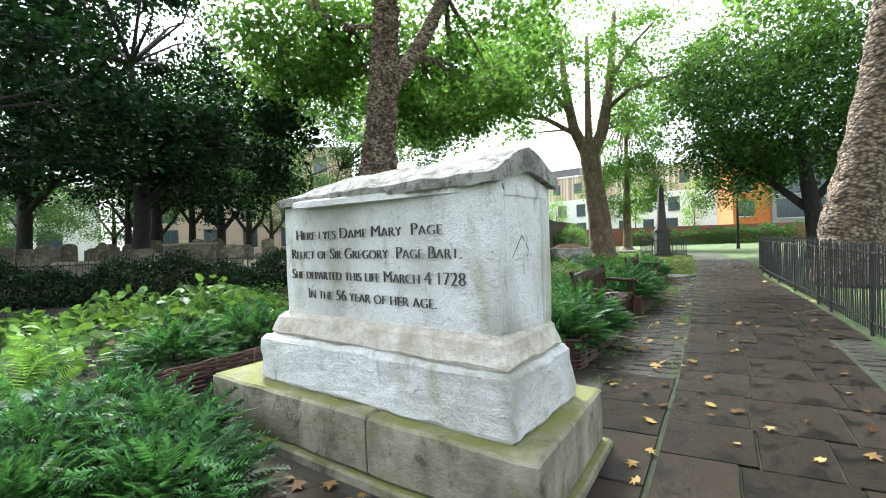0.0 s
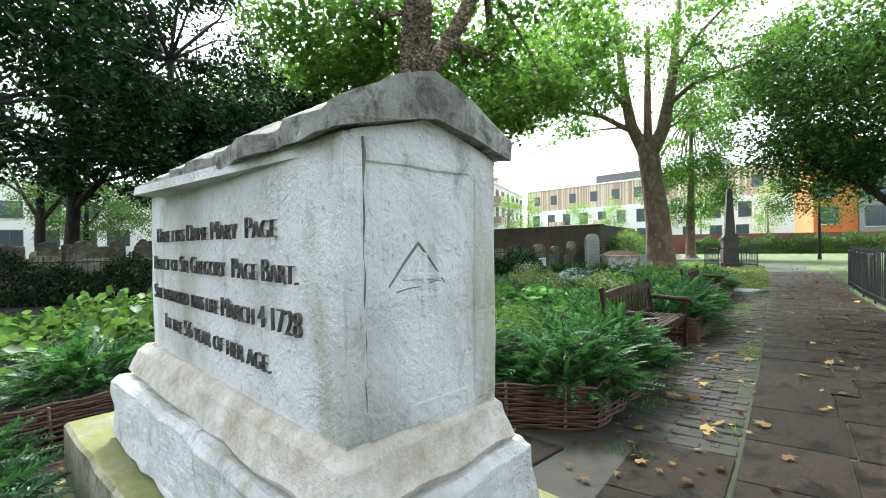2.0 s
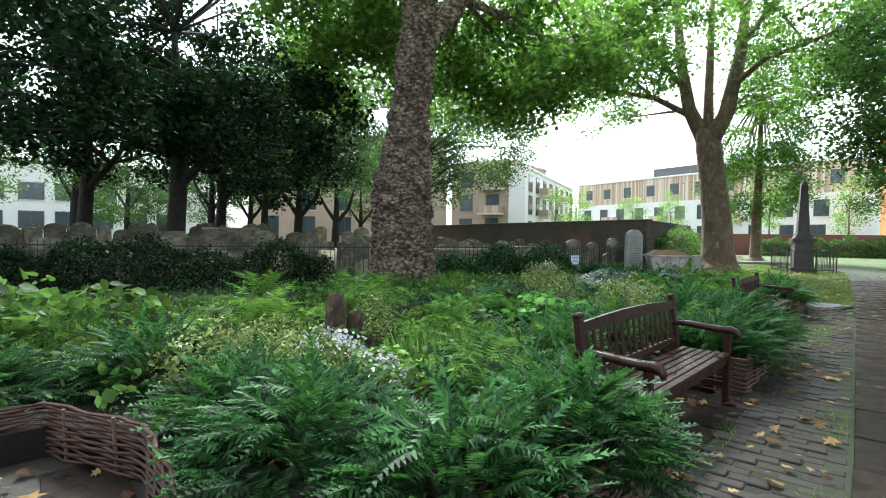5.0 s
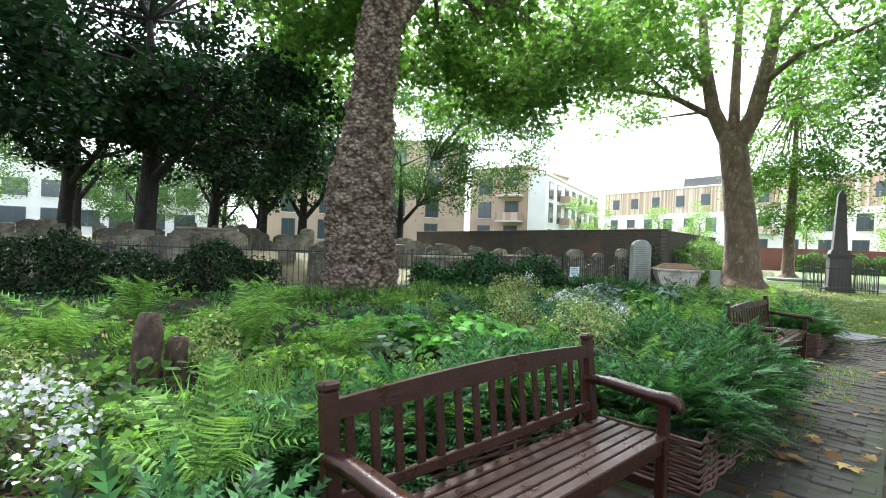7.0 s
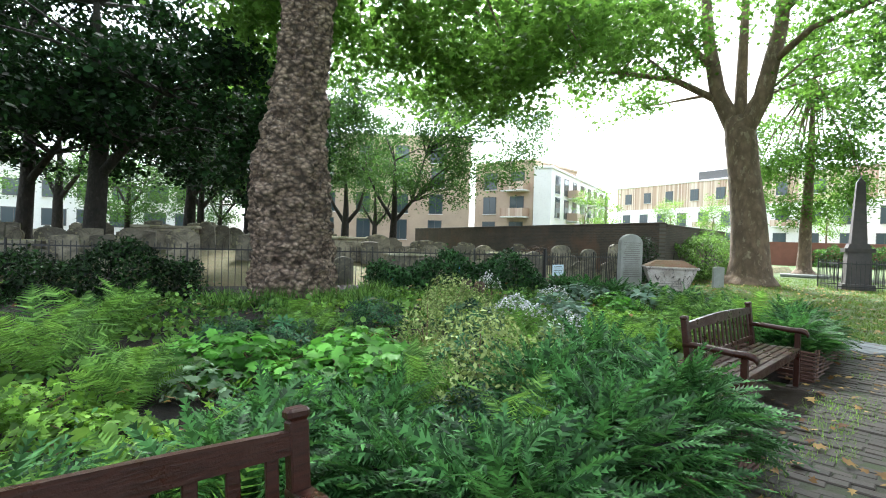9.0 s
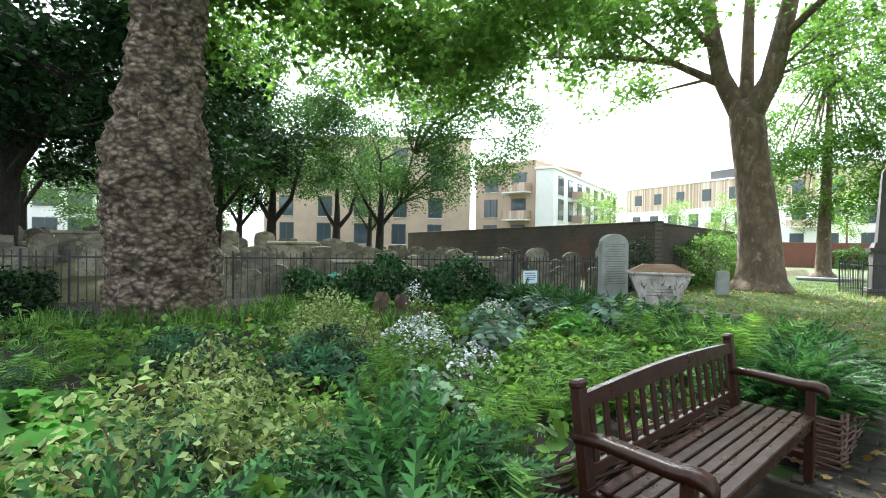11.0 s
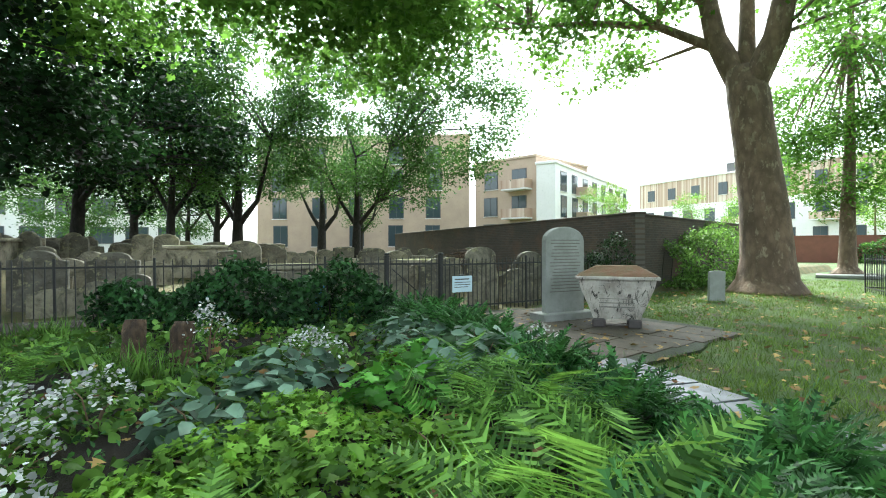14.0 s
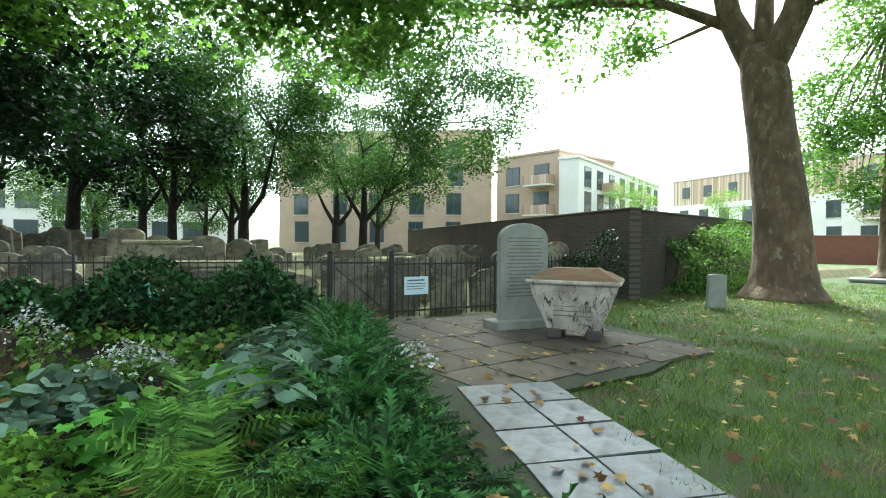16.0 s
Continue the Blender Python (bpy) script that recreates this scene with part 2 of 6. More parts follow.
GRAVE = m_grave()
DUSTY = m_plain("earth_covered_paving", (0.085, 0.068, 0.046), (0.045, 0.036, 0.026), 0.85, 1.6, 26, 0.008, 0.6)
GREYSTONE = m_plain("grey_headstone", (0.30, 0.31, 0.29), (0.20, 0.21, 0.19), 0.85, 3, 60, 0.01, 0.6)
INSCR = m_plain("weathered_inscription", (0.13, 0.125, 0.11), (0.17, 0.16, 0.14), 0.9, 8, 40, 0.004)
CUT = m_plain("dark_cut_letters", (0.06, 0.056, 0.05), (0.12, 0.11, 0.10), 0.95, 20, 60, 0.002)
CHESTST = m_chest()
CHESTLID = m_plain("rust_lichen_lid", (0.16, 0.075, 0.04), (0.13, 0.105, 0.055), 0.92, 4, 30, 0.02, 0.8)
GRANITE = m_plain("dark_granite", (0.075, 0.06, 0.055), (0.045, 0.04, 0.04), 0.55, 4, 60, 0.006)
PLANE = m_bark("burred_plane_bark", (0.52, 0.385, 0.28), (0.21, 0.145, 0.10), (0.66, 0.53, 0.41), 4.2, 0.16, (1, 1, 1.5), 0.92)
PLANE2 = m_bark("mottled_plane_bark", (0.22, 0.15, 0.10), (0.13, 0.09, 0.06), (0.32, 0.26, 0.18), 2.4, 0.03)
DARKBARK = m_bark("dark_tree_bark", (0.03, 0.025, 0.02), (0.016, 0.014, 0.011), (0.05, 0.043, 0.034), 5, 0.03)
STUMPW = m_bark("rotten_stump_wood", (0.12, 0.075, 0.045), (0.045, 0.03, 0.02), (0.24, 0.16, 0.10), 7, 0.03)
TANBRICK = m_plain("tan_brick_facade", (0.50, 0.39, 0.29), (0.43, 0.33, 0.25), 0.9, 0.6, 12, 0.01)
WHITEREND = m_plain("white_render_facade", (0.80, 0.79, 0.77), (0.74, 0.73, 0.70), 0.85, 0.5, 10, 0.004)
ORANGE = m_plain("orange_render_facade", (0.52, 0.16, 0.04), (0.46, 0.14, 0.04), 0.85, 0.6, 10, 0.004)
REDBRICK = m_plain("red_brick_wall", (0.22, 0.09, 0.06), (0.17, 0.075, 0.05), 0.9, 2.0, 14, 0.01)
FRAMEM = m_plain("dark_window_frame", (0.09, 0.09, 0.09), (0.07, 0.07, 0.07), 0.5, 6, 20, 0.002)
SIGNW = m_plain("pale_blue_notice", (0.55, 0.68, 0.76), (0.5, 0.64, 0.72), 0.5, 8, 20, 0.001)
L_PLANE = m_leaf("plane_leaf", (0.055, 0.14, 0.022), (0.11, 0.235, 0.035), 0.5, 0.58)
# near-black maple green: the dense crowns' shade is part of this colour
L_DARK = m_leaf("shade_darkened_maple_leaf", (0.004, 0.015, 0.005), (0.016, 0.048, 0.014), 0.7, 0.2)
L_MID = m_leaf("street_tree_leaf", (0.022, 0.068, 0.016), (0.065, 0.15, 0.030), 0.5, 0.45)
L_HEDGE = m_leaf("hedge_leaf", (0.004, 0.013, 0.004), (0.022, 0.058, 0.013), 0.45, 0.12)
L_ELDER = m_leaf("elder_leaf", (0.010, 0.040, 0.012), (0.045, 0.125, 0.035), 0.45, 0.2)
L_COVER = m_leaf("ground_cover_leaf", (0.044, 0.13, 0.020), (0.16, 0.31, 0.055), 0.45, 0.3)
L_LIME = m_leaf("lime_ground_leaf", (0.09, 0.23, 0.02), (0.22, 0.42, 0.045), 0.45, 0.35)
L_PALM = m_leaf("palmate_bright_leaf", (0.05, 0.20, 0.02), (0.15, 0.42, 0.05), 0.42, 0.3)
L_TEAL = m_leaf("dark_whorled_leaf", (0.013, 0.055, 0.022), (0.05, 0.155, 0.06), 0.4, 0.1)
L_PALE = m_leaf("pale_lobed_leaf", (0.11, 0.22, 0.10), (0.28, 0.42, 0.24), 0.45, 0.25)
CHIP = m_leaf("bark_chip", (0.045, 0.022, 0.012), (0.15, 0.085, 0.05), 0.9, 0.0)
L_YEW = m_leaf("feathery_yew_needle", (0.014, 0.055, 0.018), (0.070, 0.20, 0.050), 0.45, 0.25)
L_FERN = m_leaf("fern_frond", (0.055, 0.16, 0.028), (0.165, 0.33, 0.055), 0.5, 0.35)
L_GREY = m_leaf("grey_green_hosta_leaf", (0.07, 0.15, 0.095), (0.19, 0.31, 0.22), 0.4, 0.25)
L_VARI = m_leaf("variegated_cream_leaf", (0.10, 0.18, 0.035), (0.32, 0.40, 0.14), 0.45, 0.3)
PETAL = m_leaf("white_petal", (0.42, 0.46, 0.55), (0.68, 0.69, 0.72), 0.6, 0.3)
MOULDST = m_plain("tan_streaked_stone", (0.68, 0.65, 0.58), (0.36, 0.30, 0.22), 0.88, 6.5, 14, 0.04, 0.9)
L_LAWN = m_leaf("lawn_blade", (0.062, 0.14, 0.012), (0.15, 0.25, 0.03), 0.5, 0.3)
FALLEN = m_leaf("fallen_autumn_leaf", (0.20, 0.075, 0.02), (0.34, 0.23, 0.07), 0.6, 0.15)

# ---- building tools ----


class MB:
    """A growing mesh of plain verts and faces."""

    def __init__(self):
        self.v, self.f = [], []

    def add(self, v, f):
        o = len(self.v)
        self.v += [tuple(p) for p in v]
        self.f += [tuple(o + i for i in q) for q in f]
        return self

    def box(self, x0, x1, y0, y1, z0, z1, b=0.0, m=None):
        """A box with chamfered edges of width b, turned by the matrix m."""
        b = min(b, (x1 - x0) * 0.45, (y1 - y0) * 0.45, (z1 - z0) * 0.45)
        xs, ys, zs = ((x0, x1), (y0, y1), (z0, z1))
        if b <= 0:
            v = [(x, y, z) for x in xs for y in ys for z in zs]
            f = [(0, 1, 3, 2), (4, 6, 7, 5), (0, 4, 5, 1), (2, 3, 7, 6), (0, 2, 6, 4), (1, 5, 7, 3)]
        else:
            v = []
            for i, x in enumerate(xs):
                for j, y in enumerate(ys):
                    for k, z in enumerate(zs):
                        sx, sy, sz = (b if i == 0 else -b), (b if j == 0 else -b), (b if k == 0 else -b)
                        v += [(x, y + sy, z + sz), (x + sx, y, z + sz), (x + sx, y + sy, z)]

            def q(i, j, k, a):
                return (i * 4 + j * 2 + k) * 3 + a
            f = []
            for i in (0, 1):
                s = [q(i, 0, 0, 0), q(i, 0, 1, 0), q(i, 1, 1, 0), q(i, 1, 0, 0)]
                f.append(s if i == 0 else s[::-1])
                s = [q(0, i, 0, 1), q(1, i, 0, 1), q(1, i, 1, 1), q(0, i, 1, 1)]
                f.append(s if i == 0 else s[::-1])
                s = [q(0, 0, i, 2), q(0, 1, i, 2), q(1, 1, i, 2), q(1, 0, i, 2)]
                f.append(s if i == 0 else s[::-1])
            for i in (0, 1):
                for j in (0, 1):
                    f.append((q(i, j, 0, 0), q(i, j, 1, 0), q(i, j, 1, 1), q(i, j, 0, 1)))
                    f.append((q(i, 0, j, 0), q(i, 1, j, 0), q(i, 1, j, 2), q(i, 0, j, 2)))
                    f.append((q(0, i, j, 1), q(1, i, j, 1), q(1, i, j, 2), q(0, i, j, 2)))
                    for k in (0, 1):
                        f.append((q(i, j, k, 0), q(i, j, k, 1), q(i, j, k, 2)))
        if m is not None:
            v = [m @ Vector(p) for p in v]
        return self.add(v, f)

    def tube(self, pts, radii, n=8, cap=True, wob=0.0, seed=0):
        """A tapered tube along points."""
        pts = [Vector(p) for p in pts]
        rings = []
        r = random.Random(seed)
        ref = Vector((0.31, 0.95, 0.05))
        for i, p in enumerate(pts):
            d = (pts[min(i + 1, len(pts) - 1)] - pts[max(i - 1, 0)]).normalized()
            a = d.cross(ref)
            a = (a if a.length > 0.05 else d.cross(Vector((1, 0, 0)))).normalized()
            b = d.cross(a)
            ring = []
            for k in range(n):
                w = 2 * math.pi * k / n
                rr = radii[i] * (1 + wob * (r.random() - 0.5))
                ring.append(p + a * math.cos(w) * rr + b * math.sin(w) * rr)
            rings.append(ring)
        v = [p for g in rings for p in g]
        f = []
        for i in range(len(rings) - 1):
            for k in range(n):
                f.append((i * n + k, (i + 1) * n + k, (i + 1) * n + (k + 1) % n, i * n + (k + 1) % n))
        if cap:
            f.append(tuple(range(n)))
            f.append(tuple((len(rings) - 1) * n + n - 1 - k for k in range(n)))
        return self.add(v, f)

    def prism(self, outline, z0, z1, m=None):
        """An upright prism on a plan outline."""
        n = len(outline)
        v = [(x, y, z0) for x, y in outline] + [(x, y, z1) for x, y in outline]
        f = [tuple(range(n - 1, -1, -1)), tuple(range(n, 2 * n))] + [(i, (i + 1) % n, n + (i + 1) % n, n + i) for i in range(n)]
        if m is not None:
            v = [m @ Vector(p) for p in v]
        return self.add(v, f)

    def data(self, name, material, smooth=False):
        me = bpy.data.meshes.new(name)
        me.from_pydata(self.v, [], self.f)
        bm = bmesh.new()
        bm.from_mesh(me)
        if len(bm.faces) < 60000:
            bmesh.ops.recalc_face_normals(bm, faces=bm.faces)
        bm.to_mesh(me)
        bm.free()
        me.materials.append(material)
        if smooth:
            me.polygons.foreach_set("use_smooth", [True] * len(me.polygons))
        return me


def part(name, mb, material, parent, label="", smooth=False):
    """One mesh as a part under a thing or a part."""
    ob = new(name, mb if isinstance(mb, bpy.types.Mesh) else mb.data(name, material, smooth))
    ob.parent = parent
    if label:
        ob["label"] = label
    return ob


def thing(name, label, category, group="", m=None, kind=""):
    """An empty at the base of a thing that has parts."""
    ob = tagged(new(name), label, category, group, kind)
    if m is not None:
        ob.matrix_basis = m
    return ob


def solo(name, mb, material, label="", category="", group="", kind="", smooth=False, m=None):
    """A thing that is one mesh."""
    ob = tagged(new(name, mb if isinstance(mb, bpy.types.Mesh) else mb.data(name, material, smooth)), label, category, group, kind)
    if m is not None:
        ob.matrix_basis = m
    return ob


def rough_up(me, amount, scale, cuts=0, seed=0.0):
    """Cuts a mesh finer and pushes its surface about, as weathered stone is."""
    bm = bmesh.new()
    bm.from_mesh(me)
    if cuts:
        bmesh.ops.subdivide_edges(bm, edges=bm.edges, cuts=cuts, use_grid_fill=True)
    for v in bm.verts:
        p = v.co * scale + Vector((seed, seed * 1.7, seed * 0.3))
        v.co += noise.noise_vector(p) * amount + noise.noise_vector(p * 3.1) * amount * 0.4
    bm.to_mesh(me)
    bm.free()
    return me


def leaves(name, P, N, size, shape, material):
    """A mesh of many small leaves: places P, facing N, of the given sizes. shape: a leaf in its own plane, as points (along, across, lift) and faces."""
    P, N = np.asarray(P, float), np.asarray(N, float)
    k = len(P)
    N = N / (np.linalg.norm(N, axis=1)[:, None] + 1e-9)
    t = RNG.normal(size=(k, 3))
    A = np.cross(N, t)
    A /= np.linalg.norm(A, axis=1)[:, None] + 1e-9
    B = np.cross(N, A)
    pts, faces = np.array(shape[0], float), shape[1]
    s = np.broadcast_to(np.asarray(size, float), (k,))[:, None, None]
    V = P[:, None, :] + s * (pts[None, :, 0:1] * A[:, None, :] + pts[None, :, 1:2] * B[:, None, :] + pts[None, :, 2:3] * N[:, None, :])
    return raw_mesh(name, V.reshape(-1, 3), faces, len(pts), k, material)


def raw_mesh(name, V, faces, step, k, material):
    """k copies of the same faces on k runs of step verts each."""
    loops = np.concatenate([np.array(f) for f in faces])
    sizes = np.array([len(f) for f in faces])
    L = (np.arange(k)[:, None] * step + loops[None, :]).ravel()
    S = np.tile(sizes, k)
    me = bpy.data.meshes.new(name)
    me.vertices.add(len(V))
    me.vertices.foreach_set("co", np.asarray(V, np.float32).ravel())
    me.loops.add(len(L))
    me.loops.foreach_set("vertex_index", L.astype(np.int32))
    me.polygons.add(len(S))
    me.polygons.foreach_set("loop_start", (np.cumsum(S) - S).astype(np.int32))
    me.polygons.foreach_set("loop_total", S.astype(np.int32))
    me.update(calc_edges=True)
    me.materials.append(material)
    return me


OVAL = ([(-0.5, 0, 0), (-0.1, 0.27, 0.07), (0.5, 0, -0.06), (-0.1, -0.27, 0.07)], [(0, 1, 2), (0, 2, 3)])
BROAD = ([(-0.5, 0, 0), (-0.22, 0.36, 0.05), (0.2, 0.34, 0.04), (0.55, 0, -0.1), (0.2, -0.34, 0.04), (-0.22, -0.36, 0.05)], [(0, 1, 2, 3), (0, 3, 4, 5)])
LOBED = ([(-0.45, 0, 0), (-0.3, 0.45, 0.04), (0.0, 0.22, 0.03), (0.22, 0.5, 0.0), (0.2, 0.14, 0.02), (0.6, 0, -0.08), (0.2, -0.14, 0.02), (0.22, -0.5, 0.0), (0.0, -0.22, 0.03), (-0.3, -0.45, 0.04)],
         [(0, 1, 2), (2, 3, 4), (4, 5, 6), (6, 7, 8), (8, 9, 0), (0, 2, 4, 6, 8)])
BLADE = ([(0, -0.03, 0), (0, 0.03, 0), (0.5, 0.022, 0.06), (0.5, -0.022, 0.06), (1.0, 0, -0.05)], [(0, 1, 2, 3), (3, 2, 4)])

# ---- ground, paths, walls ----


def along(points, y):
    """x of a line that is given as (y, x) pairs."""
    return float(np.interp(y, [p[0] for p in points], [p[1] for p in points]))


EDGE = [(-6, 1.0), (0, 0.72), (6.8, 0.33), (10.5, 0.07), (22, -0.88), (30, -1.7), (36, -2.4), (42, -4.6), (50, -11)]
RAIL = [(-6, 3.9), (0, 3.2), (10.4, 2.29), (13.7, 1.98), (19.7, 1.30), (23.2, 1.05)]

g = MB()
g.add([(-900, -900, -0.04), (900, -900, -0.04), (900, 900, -0.04), (-900, 900, -0.04)], [(0, 1, 2, 3)])
solo("ground", g, GRASS, "green lawn with bare brown patches", "ground", kind="structure")

# the path's bed, under the flags and pavers
ys = list(np.arange(-6, 50.1, 1.0))
g = MB()
left = [(along(EDGE, y) - (0.95 if y < 19 else 0.0), y) for y in ys]
right = [(along(RAIL, y) - 0.12 if y < 23 else along(EDGE, y) + (2.1 if y < 30 else 1.7), y) for y in ys]
v = [(x, y, 0.0) for x, y in left] + [(x, y, 0.0) for x, y in right]
g.add(v, [(i, len(ys) + i, len(ys) + i + 1, i + 1) for i in range(len(ys) - 1)])
path_bed = solo("path", g, MOSSJOINT, "wet stone-flagged churchyard path with mossy joints", "path", kind="structure")

# paving by the tomb, by the headstone, and the side path
g = MB()
g.prism([(-3.6, 0.0), (0.2, 0.0), (0.12, 7.2), (-3.6, 6.4)], -0.05, 0.004)
tomb_paving = solo("pavement", g, JOINT, "dark wet stone paving round the tomb", "pavement", kind="structure")
SIDE = [(-0.95, 19.2), (-0.75, 20.05), (-2.55, 20.55), (-4.4, 21.5), (-4.35, 22.9), (-4.9, 24.9), (-7.2, 25.2), (-9.1, 24.2), (-9.5, 22.0), (-8.6, 20.9), (-6.2, 20.7), (-3.0, 19.65)]
g = MB()
g.prism(SIDE, -0.05, 0.002)
side_paving = solo("pavement", g, MOSSJOINT, "slate-grey wet slabs leading off through grass", "pavement", kind="structure")

# the raised bank of the old graves behind the railings
FENCE = [(-26.0, -2.0), (-16.6, 7.2), (-12.8, 13.0), (-11.4, 17.3), (-9.75, 21.16)]
FENCE2 = [(-9.35, 22.22), (-9.1, 25.3), (-9.25, 28.9)]


def behind(x, y):
    """Metres behind the railings, towards the graves."""
    ply = FENCE + FENCE2
    best, sgn = 1e9, 1
    for (ax, ay), (bx, by) in zip(ply, ply[1:]):
        dx, dy = bx - ax, by - ay
        k = max(0, min(1, ((x - ax) * dx + (y - ay) * dy) / (dx * dx + dy * dy)))
        px, py = ax + k * dx, ay + k * dy
        d = math.hypot(x - px, y - py)
        if d < best:
            best, sgn = d, 1 if dx * (y - py) - dy * (x - px) > 0 else -1
    return best * sgn


def rise(x, y):
    """Height of the bank."""
    b = behind(x, y)
    mix = max(0.0, min(1.0, (y - 17) / 8))
    top = 0.85 * (1 - mix) + 0.30 * mix
    return -0.03 + top * max(0.0, min(1.0, (b - 0.3) / 5.0)) + 0.05 * noise.noise(Vector((x * 0.6, y * 0.6, 0)))


g = MB()
nx, ny = 46, 46
cols = [(-9.0 - 52 * (i / nx) ** 1.4) for i in range(nx + 1)]
rows_ = [-6 + 56 * j / ny for j in range(ny + 1)]
vs = [(x, y, rise(x, y) if behind(x, y) > -0.3 else -0.3) for y in rows_ for x in cols]
fs = [(j * (nx + 1) + i, (j + 1) * (nx + 1) + i, (j + 1) * (nx + 1) + i + 1, j * (nx + 1) + i + 1) for j in range(ny) for i in range(nx)]
g.add(vs, fs)
solo("ground", g.data("bank", BANK, True), BANK, "grassy bank of the old graves, gone to straw", "ground", kind="structure")

# flower bed soil, raised behind the woven edging
BED = [(-3.55, -2.0), (-3.55, 6.15), (-2.75, 6.5), (-1.6, 6.35), (-0.68, 6.9), (-0.72, 8.68), (-1.56, 8.75), (-1.6, 10.8), (-0.82, 10.9), (-0.98, 13.72), (-1.95, 13.8), (-2.05, 16.4),
       (-1.32, 16.5), (-1.55, 19.0), (-2.9, 19.2), (-4.9, 19.85), (-7.0, 20.45), (-8.3, 20.75), (-9.6, 20.9), (-11.2, 17.2), (-12.5, 13.0), (-16.3, 7.2), (-20, 3.5), (-20, -2)]


def inside(x, y, ring):
    """Whether a place lies inside an outline."""
    hit = False
    for (ax, ay), (bx, by) in zip(ring, ring[1:] + ring[:1]):
        if (ay > y) != (by > y) and x < (bx - ax) * (y - ay) / (by - ay) + ax:
            hit = not hit
    return hit


g = MB()
g.prism(BED, -0.05, 0.20)
solo("flower_bed", g, SOIL, "flower bed of dark bark mulch inside woven edging", "flower bed", kind="structure")

# the old brick wall behind the graves
def wall_run(name, a, b, z0, z1, thick, mat, label):
    d = Vector((b[0] - a[0], b[1] - a[1], 0))
    m = pose(a[0], a[1], 0, 0, 0, math.degrees(math.atan2(d.y, d.x)))
    w = MB()
    w.box(0, d.length, 0, thick, z0, z1, 0.01)
    ob = solo(name, w, mat, label, "wall", kind="structure", m=m)
    c = MB()
    c.box(-0.02, d.length + 0.02, -0.03, thick + 0.03, z1, z1 + 0.07, 0.015)
    part("coping", c, mat, ob)
    return ob


CORNER = (-9.0, 29.4)
wall_run("wall_west", CORNER, (-36.0, 38.2), -0.3, 2.33, 0.35, OLDBRICK, "old soot-dark brick boundary wall")
wall_run("wall_north", (-9.35, 29.4), (-11.2, 41.5), -0.3, 2.33, 0.35, OLDBRICK, "old soot-dark brick boundary wall")
wall_run("wall_far", (-22, 62), (12, 76), -0.1, 2.1, 0.35, REDBRICK, "low red brick wall across the end of the lawn")

# woven willow edging
EDGING = [[(-3.6, 1.5), (-3.55, 4.0), (-3.6, 6.1), (-2.75, 6.45), (-1.6, 6.3), (-0.62, 6.85), (-0.66, 8.72), (-1.5, 8.78)], [(-1.54, 8.85), (-1.54, 10.75)], [(-1.5, 10.82), (-0.75, 10.86), (-0.92, 13.75), (-1.88, 13.8)],
          [(-1.98, 13.9), (-2.0, 16.35)], [(-1.98, 16.45), (-1.25, 16.5), (-1.48, 19.05), (-2.9, 19.22), (-4.9, 19.9), (-6.6, 20.4)]]


def wattle(points):
    """One hurdle: stakes with rods woven in and out of them."""
    base = thing("wattle_edging", "low woven willow hurdle round a flower bed", "garden edging", "willow edging")
    pts = [Vector((x, y, 0)) for x, y in points]
    stakes, run = [], []
    for a, b in zip(pts, pts[1:]):
        k = max(1, round((b - a).length / 0.22))
        run += [a.lerp(b, i / k) for i in range(k)]
    run.append(pts[-1])
    for i, p in enumerate(run):
        nxt = run[min(i + 1, len(run) - 1)] - run[max(i - 1, 0)]
        side = Vector((-nxt.y, nxt.x, 0)).normalized()
        stakes.append((p, side))
    for r in range(16):
        z = 0.02 + r * 0.0215
        row = []
        for i, (p, s) in enumerate(stakes):
            off = 0.016 * (1 if (i + r) % 2 else -1) + rnd.uniform(-0.004, 0.004)
            row.append(p + s * off + Vector((0, 0, z + rnd.uniform(-0.006, 0.006))))
            if i < len(stakes) - 1:
                row.append((p + stakes[i + 1][0]) / 2 + Vector((0, 0, z + rnd.uniform(-0.006, 0.006))))
        part("rod", MB().tube(row, [rnd.uniform(0.009, 0.012)] * len(row), 5), WATTLE, base)
    me = MB().tube([(0, 0, 0), (0, 0, 0.36)], [0.014, 0.012], 6).data("stake", STAKE)
    for i, (p, s) in enumerate(stakes):
        if i % 2 == 0:
            o = part("stake", me, STAKE, base)
            o.matrix_basis = pose(p.x, p.y, rnd.uniform(-0.03, 0.01), rnd.uniform(-4, 4), rnd.uniform(-4, 4), 0)
    return base


for run in EDGING:
    wattle(run)

# ---- far buildings ----


